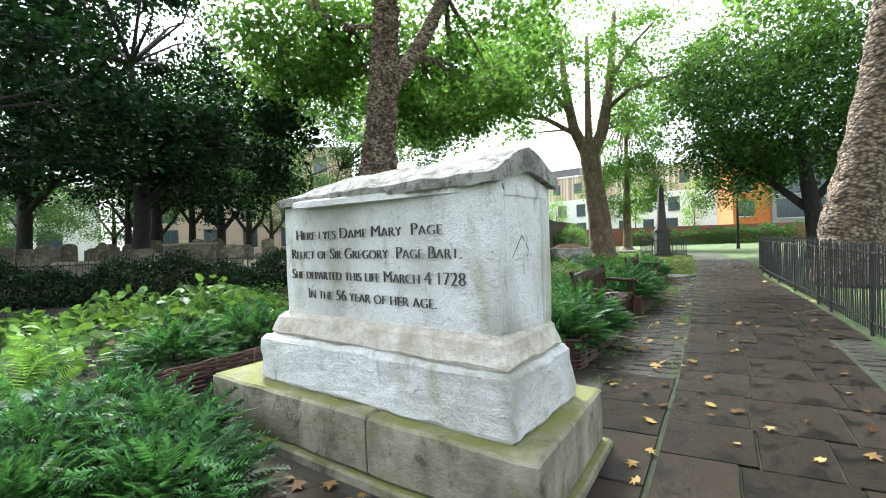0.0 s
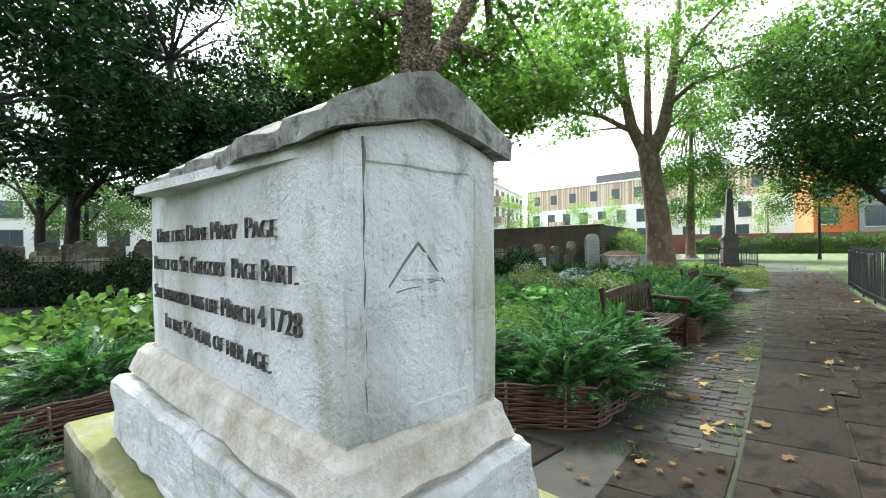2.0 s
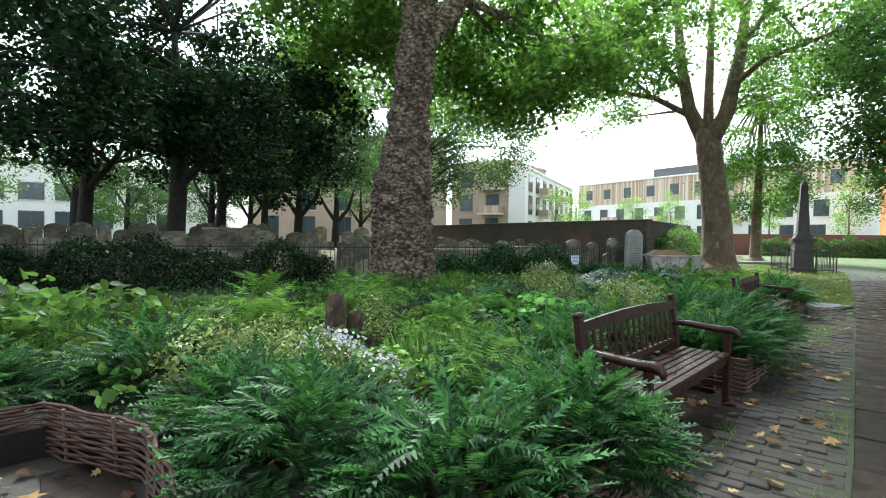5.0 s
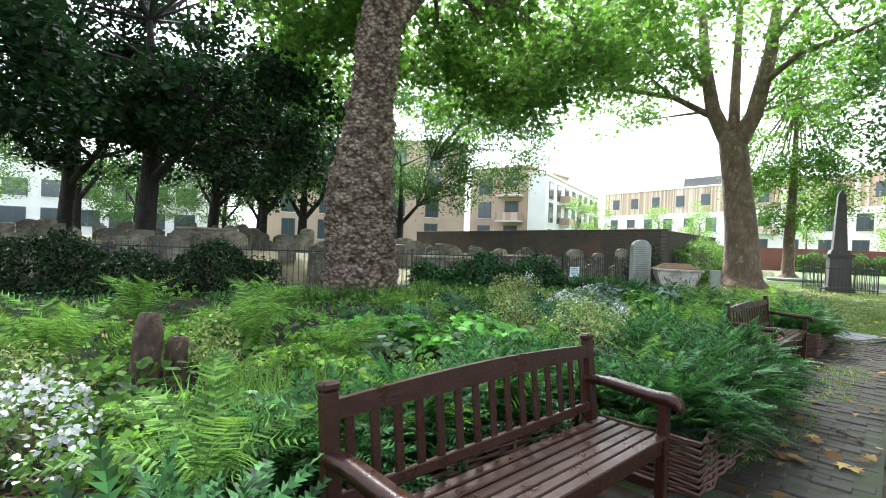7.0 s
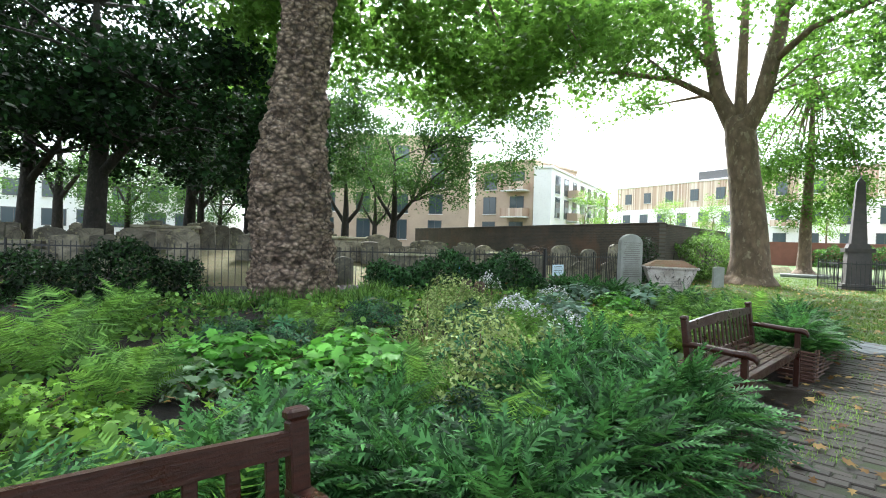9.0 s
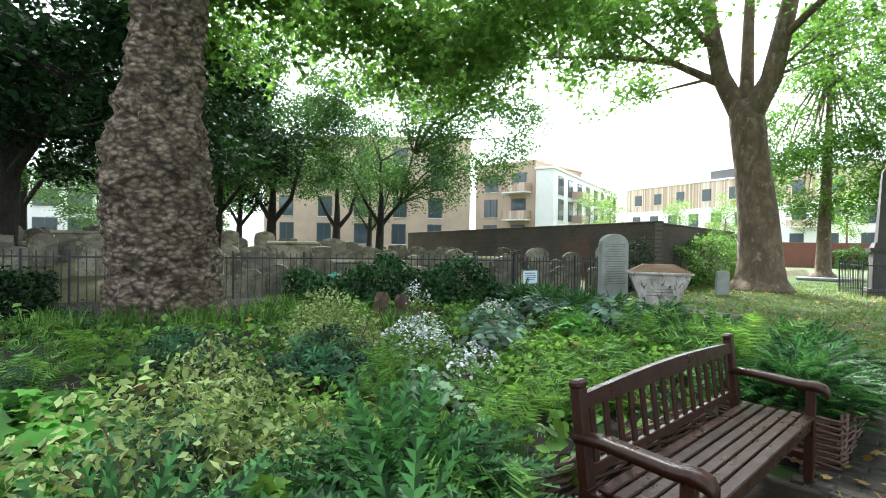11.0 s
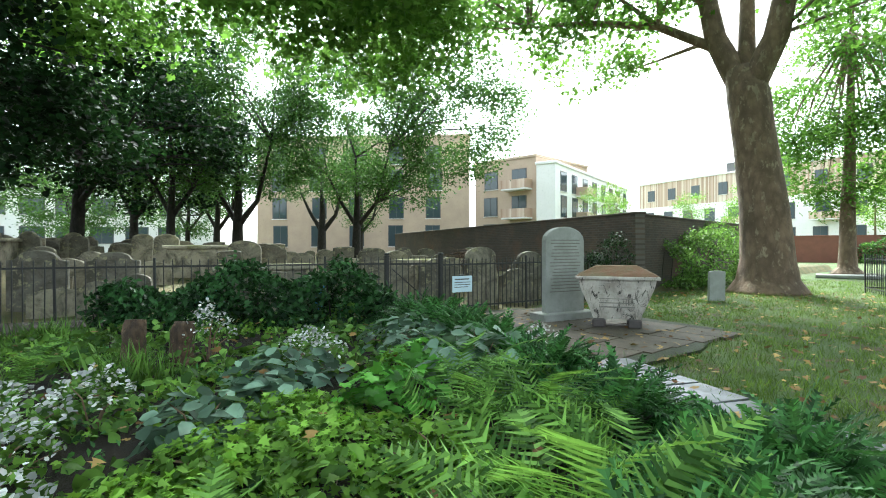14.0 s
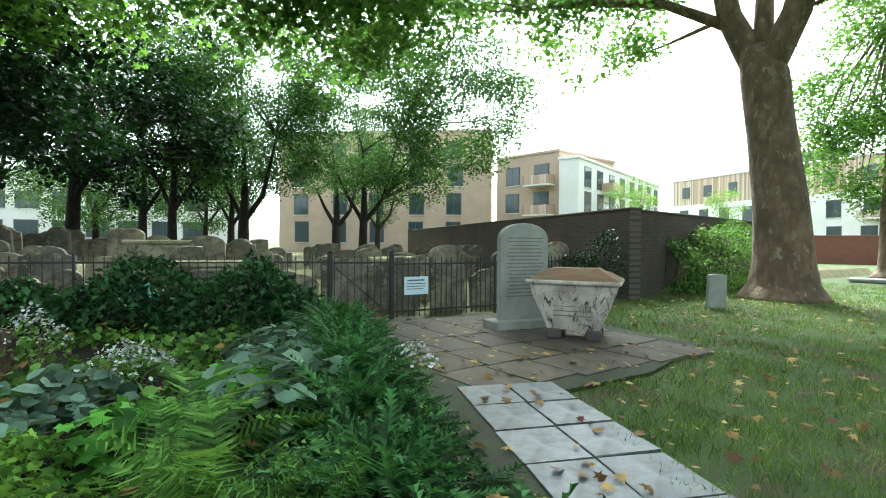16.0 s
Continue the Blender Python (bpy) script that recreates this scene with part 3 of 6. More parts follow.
def building(name, label, a, b, deep, z1, wall_mat, rows, top=None, balcony=(), roof_box=False):
    """A block with its front from a to b. rows: for each storey, its sill height, window height, width and spacing. top: a clad upper storey from that height."""
    d = Vector((b[0] - a[0], b[1] - a[1], 0))
    ob = thing(name, label, "building", "", pose(a[0], a[1], 0, 0, 0, math.degrees(math.atan2(d.y, d.x))))
    split = top[0] if top else z1
    part("wall", MB().box(0, d.length, 0, deep, -0.5, split, 0.02), wall_mat, ob)
    if top:
        part("upper_storey", MB().box(0.02, d.length - 0.02, 0.03, deep - 0.02, split, z1, 0.02), top[1], ob, "vertical timber cladding")
    part("roof", MB().box(-0.15, d.length + 0.15, -0.15, deep + 0.1, z1, z1 + 0.3, 0.03), WHITEREND if top else wall_mat, ob)
    if roof_box:
        part("plant_room", MB().box(d.length * 0.35, d.length * 0.55, 2, 6, z1 + 0.3, z1 + 2.2, 0.05), FRAMEM, ob)
    for z, h, w, gap in rows:
        fr = MB()
        fr.box(-w / 2 - 0.08, w / 2 + 0.08, -0.05, 0.05, -0.08, h + 0.08, 0.01)
        fme = fr.data("window_frame", FRAMEM)
        pane = MB().box(-w / 2 + 0.03, -0.03, -0.075, 0, 0.03, h - 0.03)
        pane.box(0.03, w / 2 - 0.03, -0.075, 0, 0.03, h - 0.03)
        pme = pane.data("pane", GLASS)
        sme = MB().box(-w / 2 - 0.12, w / 2 + 0.12, -0.14, 0.0, -0.16, -0.085, 0.01).data("sill", WHITEREND)
        x = gap * 0.6
        while x < d.length - w:
            wob = part("window", fme, FRAMEM, ob)
            wob.location = (x + rnd.uniform(-0.2, 0.2), 0, z)
            part("pane", pme, GLASS, wob)
            part("sill", sme, WHITEREND, wob)
            x += gap
    for x, z, w in balcony:
        bal = part("balcony", MB().box(x, x + w, -1.4, 0, z - 0.18, z, 0.02), WHITEREND, ob)
        rail = MB().box(x, x + w, -1.42, -1.36, z, z + 1.0, 0.01)
        rail.box(x, x + 0.05, -1.36, 0, z, z + 1.0).box(x + w - 0.05, x + w, -1.36, 0, z, z + 1.0)
        part("balustrade", rail, CLAD, bal)
    return ob


building("apartment_building", "tan brick apartment block with tall dark windows", (-66.0, 36.0), (-48.6, 56.6), 14, 15.0, TANBRICK, [(1.4, 2.5, 1.7, 4.9), (4.9, 2.5, 1.7, 4.9), (8.4, 2.5, 1.7, 4.9), (11.7, 2.1, 1.7, 4.9)])
building("apartment_building", "cream block with deep balconies beside the brick flats", (-48.2, 57.2), (-39.4, 58.6), 12, 11.4, TANBRICK, [(1.8, 2.1, 1.9, 4.2), (5.0, 2.1, 1.9, 4.2), (8.2, 2.0, 1.9, 4.2)], None, ((5.0, 4.6, 3.4), (5.0, 7.9, 3.4)))
building("apartment_building", "white rendered block with tall paired windows", (-37.0, 59.0), (-48.5, 91.0), 2.2, 10.4, WHITEREND, [(1.2, 2.4, 1.9, 4.2), (4.6, 2.4, 1.9, 4.2), (7.6, 2.1, 1.9, 4.2)], None, ((7.0, 4.4, 3.6), (7.0, 7.4, 3.6), (19.5, 4.4, 3.6), (19.5, 7.4, 3.6)))
building("apartment_building", "white terrace with a timber-clad top storey", (-59.0, 112.0), (-8.1, 99.0), 14, 13.6, WHITEREND, [(1.6, 2.4, 1.9, 4.6), (5.4, 2.4, 1.9, 4.6), (10.2, 2.0, 1.6, 5.3)], (8.9, CLAD), ((8, 5.1, 3.4), (20, 5.1, 3.4), (34, 5.1, 3.4)), True)
building("office_building", "pale office block glimpsed through trees", (-76.0, 2.0), (-66.0, 31.0), 14, 9.0, WHITEREND, [(1.8, 1.8, 2.2, 3.4), (5.0, 1.8, 2.2, 3.4)])
building("apartment_building", "orange rendered block with dark windows", (-1.8, 82.0), (2.6, 83.0), 12, 14.5, ORANGE, [(3.4, 2.0, 1.8, 2.4), (6.8, 2.0, 1.8, 2.4), (10.2, 2.0, 1.8, 2.4)])
building("office_building", "grey block with long glass balconies", (2.8, 82.5), (22.0, 88.0), 12, 13.0, GREYSTONE, [(3.0, 2.4, 2.8, 3.1), (6.2, 2.4, 2.8, 3.1), (9.4, 2.4, 2.8, 3.1)])

# ---- the great tomb ----


def quad_prism(c, z0, z1, taper=0.0, roll=0.0):
    """A block on four plan corners, drawn in by taper at its top."""
    cx, cy = sum(p[0] for p in c) / 4, sum(p[1] for p in c) / 4
    mb = MB()
    levels = [(z0, 0.0), (z1, taper)]
    if roll:
        levels = [(z0, roll * 0.8), (z0 + roll, 0.0), (z1 - roll, taper), (z1, taper + roll)]
    v, f = [], []
    for z, t in levels:
        for x, y in c:
            v.append((x + (t if x < cx else -t), y + (t if y < cy else -t), z))
    for i in range(len(levels) - 1):
        for k in range(4):
            f.append((i * 4 + k, i * 4 + (k + 1) % 4, i * 4 + 4 + (k + 1) % 4, i * 4 + 4 + k))
    f += [(3, 2, 1, 0), tuple(len(v) - 4 + k for k in range(4))]
    return mb.add(v, f)


def grow(c, e):
    cx, cy = sum(p[0] for p in c) / 4, sum(p[1] for p in c) / 4
    return [(x + (e if x > cx else -e), y + (e if y > cy else -e)) for x, y in c]


BODY = [(-2.14, 4.34), (-0.13, 3.99), (-0.085, 4.615), (-2.065, 4.965)]
PLINTH = [(-2.28, 4.17), (-0.02, 3.86), (0.0, 4.76), (-2.2, 5.1)]
MOULD = [(-2.22, 4.24), (-0.06, 3.91), (-0.04, 4.67), (-2.13, 5.02)]
tomb = thing("chest_tomb", "huge weathered white stone chest tomb on a mossy stepped base", "tomb")
STEP = [(-2.78, 4.08), (0.16, 3.74), (0.10, 5.02), (-2.72, 5.42)]
foot = quad_prism(grow(STEP, 0.05), -0.03, 0.07, 0.0, 0.015).data("footing", BASE)
part("footing", rough_up(foot, 0.012, 2.3, 5, 3.0), BASE, tomb)
mid = [((STEP[0][0] + STEP[1][0]) / 2 + 0.35, (STEP[0][1] + STEP[1][1]) / 2 - 0.04), ((STEP[2][0] + STEP[3][0]) / 2 + 0.3, (STEP[2][1] + STEP[3][1]) / 2)]
for k, blk in enumerate(([STEP[0], (mid[0][0] - 0.006, mid[0][1]), (mid[1][0] - 0.006, mid[1][1]), STEP[3]], [(mid[0][0] + 0.006, mid[0][1]), STEP[1], STEP[2], (mid[1][0] + 0.006, mid[1][1])])):
    me = quad_prism(blk, 0.07, 0.42, 0.0, 0.018).data("base_slab", BASE)
    part("base_slab", rough_up(me, 0.012, 2.9, 7, 5.0 + k * 0), BASE, tomb, "mossy stone step", True)
me = quad_prism(PLINTH, 0.41, 0.76, 0.01, 0.03).data("plinth", TOMB)
part("plinth", rough_up(me, 0.02, 7.0, 17, 1.0), TOMB, tomb, "rough-hewn white plinth", True)
me = quad_prism(MOULD, 0.75, 0.93, 0.035, 0.035).data("moulding", MOULDST)
part("moulding", rough_up(me, 0.016, 5.0, 13, 2.0), MOULDST, tomb, "worn stone moulding", True)
me = quad_prism(BODY, 0.90, 1.74, 0.0, 0.012).data("body", TOMB)
part("body", rough_up(me, 0.008, 3.0, 9, 4.0), TOMB, tomb)


def lid(c, z):
    """A gabled stone lid: a curved cross-section drawn along the tomb, worn down at its far end, with a ragged overhang."""
    o, u_, l_ = Vector((*c[1], 0)), (Vector(c[2]) - Vector(c[1])).normalized(), (Vector(c[0]) - Vector(c[1])).normalized()
    wide, long_ = (Vector(c[2]) - Vector(c[1])).length, (Vector(c[0]) - Vector(c[1])).length
    mb, k, n = MB(), 11, 34
    v, f = [], []
    for i in range(n + 1):
        q = -0.045 + (long_ + 0.10) * i / n
        low = max(0.0, min(1.0, (long_ + 0.06 - q) / 0.5)) ** 0.7
        jag = 0.022 * noise.noise(Vector((q * 5.0, 2.0, 0))) + 0.014 * noise.noise(Vector((q * 13.0, 5.0, 0)))
        ring = []
        for j in range(k):
            w = j / (k - 1)
            peak = 1 - abs(2 * w - 1) ** 1.45
            ring.append((-0.055 + jag * (1 - w) * 2 + (wide + 0.105 - jag) * w, z + 0.052 + 0.155 * peak * (0.25 + 0.75 * low)))
        for j in range(k):
            w = 1 - j / (k - 1)
            peak = 1 - abs(2 * w - 1)
            ring.append((-0.05 + jag * (1 - w) * 2 + (wide + 0.095 - jag) * w, z - 0.006 + 0.085 * peak * low + jag * 0.3))
        v += [(o.x + l_.x * q + u_.x * a, o.y + l_.y * q + u_.y * a, h) for a, h in ring]
    m = 2 * k
    for i in range(n):
        f += [(i * m + j, i * m + (j + 1) % m, (i + 1) * m + (j + 1) % m, (i + 1) * m + j) for j in range(m)]
    f += [tuple(range(m)), tuple(n * m + m - 1 - j for j in range(m))]
    return mb.add(v, f)


me = lid(BODY, 1.735).data("lid", LID)
part("lid", rough_up(me, 0.009, 9.0, 1, 6.0), LID, tomb, "ragged grey gabled lid", True)
# corner strips, gable and emblem of the end
ends = [Vector((*BODY[1], 0)), Vector((*BODY[2], 0))]
e_dir = (ends[1] - ends[0]).normalized()
e_out = Vector((e_dir.y, -e_dir.x, 0))
E_M = Matrix.Translation(ends[0]) @ Matrix((e_dir, e_out, Vector((0, 0, 1)))).transposed().to_4x4()
W_END = (ends[1] - ends[0]).length
gb_ = MB()
gb_.add([E_M @ Vector((u, y, z)) for y in (0.0, -1.7) for u, z in ((0.02, 1.70), (W_END - 0.02, 1.70), (W_END - 0.03, 1.742), (W_END * 0.75, 1.775), (W_END * 0.5, 1.815), (W_END * 0.25, 1.775), (0.03, 1.742))],
        [tuple(range(6, -1, -1)), tuple(range(7, 14))] + [(i, (i + 1) % 7, 7 + (i + 1) % 7, 7 + i) for i in range(7)])
part("gable", rough_up(gb_.data("gable", TOMB), 0.004, 6.0, 3, 2.0), TOMB, tomb, "white plastered gable", True)
for u0, u1, z0, z1, out in ((0.002, 0.060, 0.94, 1.70, 0.010), (0.515, W_END - 0.002, 0.94, 1.68, 0.006), (0.075, 0.50, 1.665, 1.735, 0.007), (0.075, 0.50, 0.93, 0.995, 0.006)):
    me = MB().box(u0, u1, -0.02, out, z0, z1, 0.006, E_M).data("corner_strip", TOMB)
    part("corner_strip", rough_up(me, 0.006, 7.0, 7, u0 * 9), TOMB, tomb, "worn raised stone strip", True)
part("crack", MB().tube([E_M @ Vector((0.066 + 0.004 * math.sin(k * 1.7), 0.0, 1.73 - k * 0.045)) for k in range(17)], [0.004, 0.007, 0.006, 0.004, 0.003] + [0.0028] * 11 + [0.001], 5), INSCR, tomb, "dark weathered crack")
# thin dark tubes stand for the shade inside the sunken triangle
cx, zt, zb, hw = 0.262, 1.453, 1.332, 0.112
for p, q, r0 in (((cx, zt), (cx - hw, zb), 0.0052), ((cx, zt), (cx + hw, zb), 0.0052), ((cx - 0.085, zb - 0.016), (cx + 0.012, zb - 0.006), 0.0026), ((cx + 0.045, zb + 0.002), (cx + 0.095, zb + 0.006), 0.0024)):
    part("carved_line", MB().tube([E_M @ Vector((p[0], 0.0, p[1])), E_M @ Vector(((p[0] + q[0]) / 2, 0.0, (p[1] + q[1]) / 2 + 0.003)), E_M @ Vector((q[0], 0.0, q[1]))], [r0, r0 * 0.8, r0 * 0.5], 5), INSCR, tomb, "dark line for the shade in a half-worn carved emblem")
for u0, u1, z0, z1 in ((cx + 0.014, cx + 0.036, 1.235, 1.425), (cx - 0.060, cx + 0.10, 1.345, 1.366)):
    me = MB().box(u0, u1, -0.01, 0.007, z0, z1, 0.004, E_M).data("carved_cross", TOMB)
    part("carved_cross", rough_up(me, 0.003, 14.0, 5, u0), TOMB, tomb, "worn raised cross", True)


def lettering(text, x0, x1, z, cap, mtx, parent, mat):
    """A line of cut letters in small capitals, fitted between x0 and x1."""
    cu = bpy.data.curves.new("letters", "FONT")
    cu.body, cu.size, cu.extrude, cu.small_caps_scale = text, cap / 0.69, 0.0055, 0.78
    cu.offset = -0.0028
    for ch in cu.body_format:
        ch.use_small_caps = True
    tmp = new("letters", cu)
    bpy.context.view_layer.update()
    me = bpy.data.meshes.new_from_object(tmp.evaluated_get(bpy.context.evaluated_depsgraph_get()))
    bpy.data.objects.remove(tmp)
    xs = [v.co.x for v in me.vertices]
    w = max(xs) - min(xs)
    for v in me.vertices:
        v.co = mtx @ Vector((x0 + (v.co.x - min(xs)) / w * (x1 - x0), v.co.z, z + v.co.y))
    me.materials.clear()
    me.materials.append(mat)
    return part("inscription", me, mat, parent, "cut capital letters")


fa, fb = Vector((*BODY[0], 0)), Vector((*BODY[1], 0))
f_dir = (fb - fa).normalized()
f_out = Vector((f_dir.y, -f_dir.x, 0))
F_M = Matrix.Translation(fa + f_out * 0.0085) @ Matrix((f_dir, f_out, Vector((0, 0, 1)))).transposed().to_4x4()
for text, x0, x1, z in (("Here lyes Dame Mary  Page", 0.17, 1.66, 1.475), ("Relict of Sir Gregory  Page Bart.", 0.10, 1.80, 1.335), ("She departed this life March 4 1728", 0.09, 1.82, 1.185), ("In the 56 year of her age.", 0.31, 1.60, 1.045)):
    lettering(text, x0, x1, z, 0.076, F_M, tomb, CUT)

# ---- benches ----


def bench(m, label):
    """A slatted wooden garden bench; its front looks along +x, its length runs along y."""
    ob = thing("garden_bench", label, "bench", "garden benches", m)
    L = 1.80
    for y in (0, L):
        b = MB()
        b.box(-0.03, 0.03, y - 0.032, y + 0.032, 0, 0.44, 0.006)
        tilt = Matrix.Translation((0, 0, 0.43)) @ Euler((0, radians(-8), 0)).to_matrix().to_4x4()
        b.box(-0.03, 0.03, y - 0.032, y + 0.032, 0, 0.46, 0.006, tilt)
        b.box(-0.036, 0.036, y - 0.038, y + 0.038, 0.46, 0.50, 0.012, tilt)
        part("back_post", b, WOOD, ob)
        part("front_leg", MB().box(0.46, 0.52, y - 0.03, y + 0.03, 0, 0.62, 0.006), WOOD, ob)
        arm = MB()
        prof = [(-0.06, 0.655, 0.02), (0.10, 0.665, 0.022), (0.26, 0.655, 0.024), (0.42, 0.645, 0.026), (0.52, 0.65, 0.028), (0.575, 0.635, 0.026), (0.60, 0.60, 0.02)]
        v, f = [], []
        for x, z, h in prof:
            v += [(x, y - 0.036, z - h), (x, y + 0.036, z - h), (x, y + 0.036, z + h), (x, y - 0.036, z + h)]
        for i in range(len(prof) - 1):
            f += [(i * 4 + k, i * 4 + (k + 1) % 4, i * 4 + 4 + (k + 1) % 4, i * 4 + 4 + k) for k in range(4)]
        f += [(3, 2, 1, 0), tuple(len(v) - 4 + k for k in range(4))]
        part("armrest", arm.add(v, f), WOOD, ob, "worn rounded arm", True)
        part("side_rail", MB().box(0.0, 0.48, y - 0.018, y + 0.018, 0.34, 0.42, 0.005), WOOD, ob)
        part("side_stretcher", MB().box(0.0, 0.48, y - 0.016, y + 0.016, 0.14, 0.19, 0.005), WOOD, ob)
    for x0, z in ((0.055, 0.425), (0.135, 0.422), (0.215, 0.42), (0.295, 0.422), (0.375, 0.426), (0.455, 0.43)):
        part("seat_slat", MB().box(x0, x0 + 0.066, 0.0, L, z, z + 0.022, 0.006), WOOD, ob)
    part("front_rail", MB().box(0.475, 0.505, 0.03, L - 0.03, 0.35, 0.425, 0.005), WOOD, ob)
    tilt = Matrix.Translation((0, 0, 0.43)) @ Euler((0, radians(-8), 0)).to_matrix().to_4x4()
    top = MB()
    n = 12
    v, f = [], []
    for i in range(n + 1):
        y = 0.03 + (L - 0.06) * i / n
        z = 0.385 + 0.028 * math.sin(math.pi * i / n)
        v += [(-0.022, y, 0.36), (0.022, y, 0.36), (0.022, y, z + 0.045), (-0.022, y, z + 0.045)]
    for i in range(n):
        f += [(i * 4 + k, i * 4 + (k + 1) % 4, i * 4 + 4 + (k + 1) % 4, i * 4 + 4 + k) for k in range(4)]
    f += [(3, 2, 1, 0), tuple(len(v) - 4 + k for k in range(4))]
    part("top_rail", top.add([tilt @ Vector(p) for p in v], f), WOOD, ob)
    part("lower_rail", MB().box(-0.018, 0.018, 0.03, L - 0.03, 0.045, 0.095, 0.005, tilt), WOOD, ob)
    for i in range(15):
        y = 0.085 + (L - 0.17) * i / 14
        part("back_slat", MB().box(-0.009, 0.009, y - 0.021, y + 0.021, 0.09, 0.365, 0.004, tilt), WOOD, ob)
    return ob


bench(pose(-1.20, 8.68, 0.015, 0, 0, 1.0) @ Matrix.Diagonal((0.87, 0.995, 1.0, 1)), "dark red-brown stained wooden garden bench, wet with rain")
bench(pose(-1.66, 14.28, 0.015, 0, 0, 3) @ Matrix.Diagonal((0.87, 1.05, 0.93, 1)), "wet dark wooden bench between two fern-filled beds")

# ---- railings ----


def railing(points, top, gap, label, group, stay=4, spear=0.05):
    """Iron railings along a line: posts, two rails and pointed bars."""
    ob = thing("iron_railing", label, "railing", group)
    bar = MB().box(-0.008, 0.008, -0.008, 0.008, 0.02, top - spear)
    bar.add([(-0.011, -0.011, top - spear), (0.011, -0.011, top - spear), (0.011, 0.011, top - spear), (-0.011, 0.011, top - spear), (0, 0, top)], [(0, 1, 4), (1, 2, 4), (2, 3, 4), (3, 0, 4)])
    bme = bar.data("bar", IRON)
    pm = MB().box(-0.02, 0.02, -0.02, 0.02, -0.05, top + 0.02, 0.004).data("post", IRON)
    carry = 0.0
    for (ax, ay), (bx, by) in zip(points, points[1:]):
        d = math.hypot(bx - ax, by - ay)
        ang = math.degrees(math.atan2(by - ay, bx - ax))
        for z in (0.12, top - 0.16):
            part("rail", MB().box(0, d, -0.006, 0.006, z, z + 0.035, 0.002, pose(ax, ay, 0, 0, 0, ang)), IRON, ob)
        k = round(d / gap)
        for i in range(k + 1):
            x, y = ax + (bx - ax) * i / k, ay + (by - ay) * i / k
            o = part("post" if i % (stay * 5) == 0 else "bar", pm if i % (stay * 5) == 0 else bme, IRON, ob)
            o.matrix_basis = pose(x, y, rnd.uniform(-0.012, 0.008), rnd.uniform(-0.7, 0.7), rnd.uniform(-0.7, 0.7), ang)
    return ob


railing([(3.2, 0.0), (2.29, 10.4), (1.98, 13.7), (1.30, 19.7), (1.05, 23.2)], 1.22, 0.115, "black iron railings along the path", "path railings")
railing([(1.05, 23.2), (6.5, 24.6)], 1.22, 0.13, "black iron railings turning away from the path", "path railings")
railing(FENCE, 1.22, 0.15, "spiked black iron railings before the old graves", "graveyard railings")
railing(FENCE2, 1.18, 0.12, "spiked black iron railings beside the gate", "graveyard railings")
gate = thing("iron_gate", "black iron gate with stout posts and a diagonal brace", "gate")
GA, GB = Vector((-9.75, 21.16, 0)), Vector((-9.35, 22.22, 0))
for p in (GA, GB):
    part("gate_post", MB().box(-0.04, 0.04, -0.04, 0.04, 0, 1.25, 0.008, Matrix.Translation(p)).box(-0.05, 0.05, -0.05, 0.05, 1.25, 1.30, 0.02, Matrix.Translation(p)), IRON, gate)
gd = GB - GA
GM = Matrix.Translation(GA) @ Matrix((gd.normalized(), Vector((-gd.y, gd.x, 0)).normalized(), Vector((0, 0, 1)))).transposed().to_4x4()
for z in (0.15, 1.05):
    part("gate_rail", MB().box(0.06, gd.length - 0.06, -0.01, 0.01, z, z + 0.04, 0.003, GM), IRON, gate)
for i in range(9):
    x = 0.08 + (gd.length - 0.16) * i / 8
    part("gate_bar", MB().box(x - 0.008, x + 0.008, -0.008, 0.008, 0.1, 1.2, 0.002, GM), IRON, gate)
part("brace", MB().tube([GM @ Vector((0.1, 0, 0.98)), GM @ Vector((gd.length - 0.1, 0, 0.15))], [0.012, 0.012], 6), IRON, gate)
notice = thing("notice_board", "small pale blue notice tied to the railings", "sign", "", pose(-9.25, 22.42, 0, 0, 0, 84))
part("panel", MB().box(0, 0.50, -0.05, -0.035, 0.46, 0.80, 0.004), SIGNW, notice)
part("writing", MB().box(0.06, 0.42, -0.052, -0.05, 0.72, 0.745).box(0.05, 0.45, -0.052, -0.05, 0.66, 0.675).box(0.05, 0.44, -0.052, -0.05, 0.61, 0.625).box(0.05, 0.40, -0.052, -0.05, 0.56, 0.575), FRAMEM, notice)
part("tie", MB().box(0.2, 0.3, -0.05, 0.02, 0.80, 0.83, 0.003), IRON, notice)

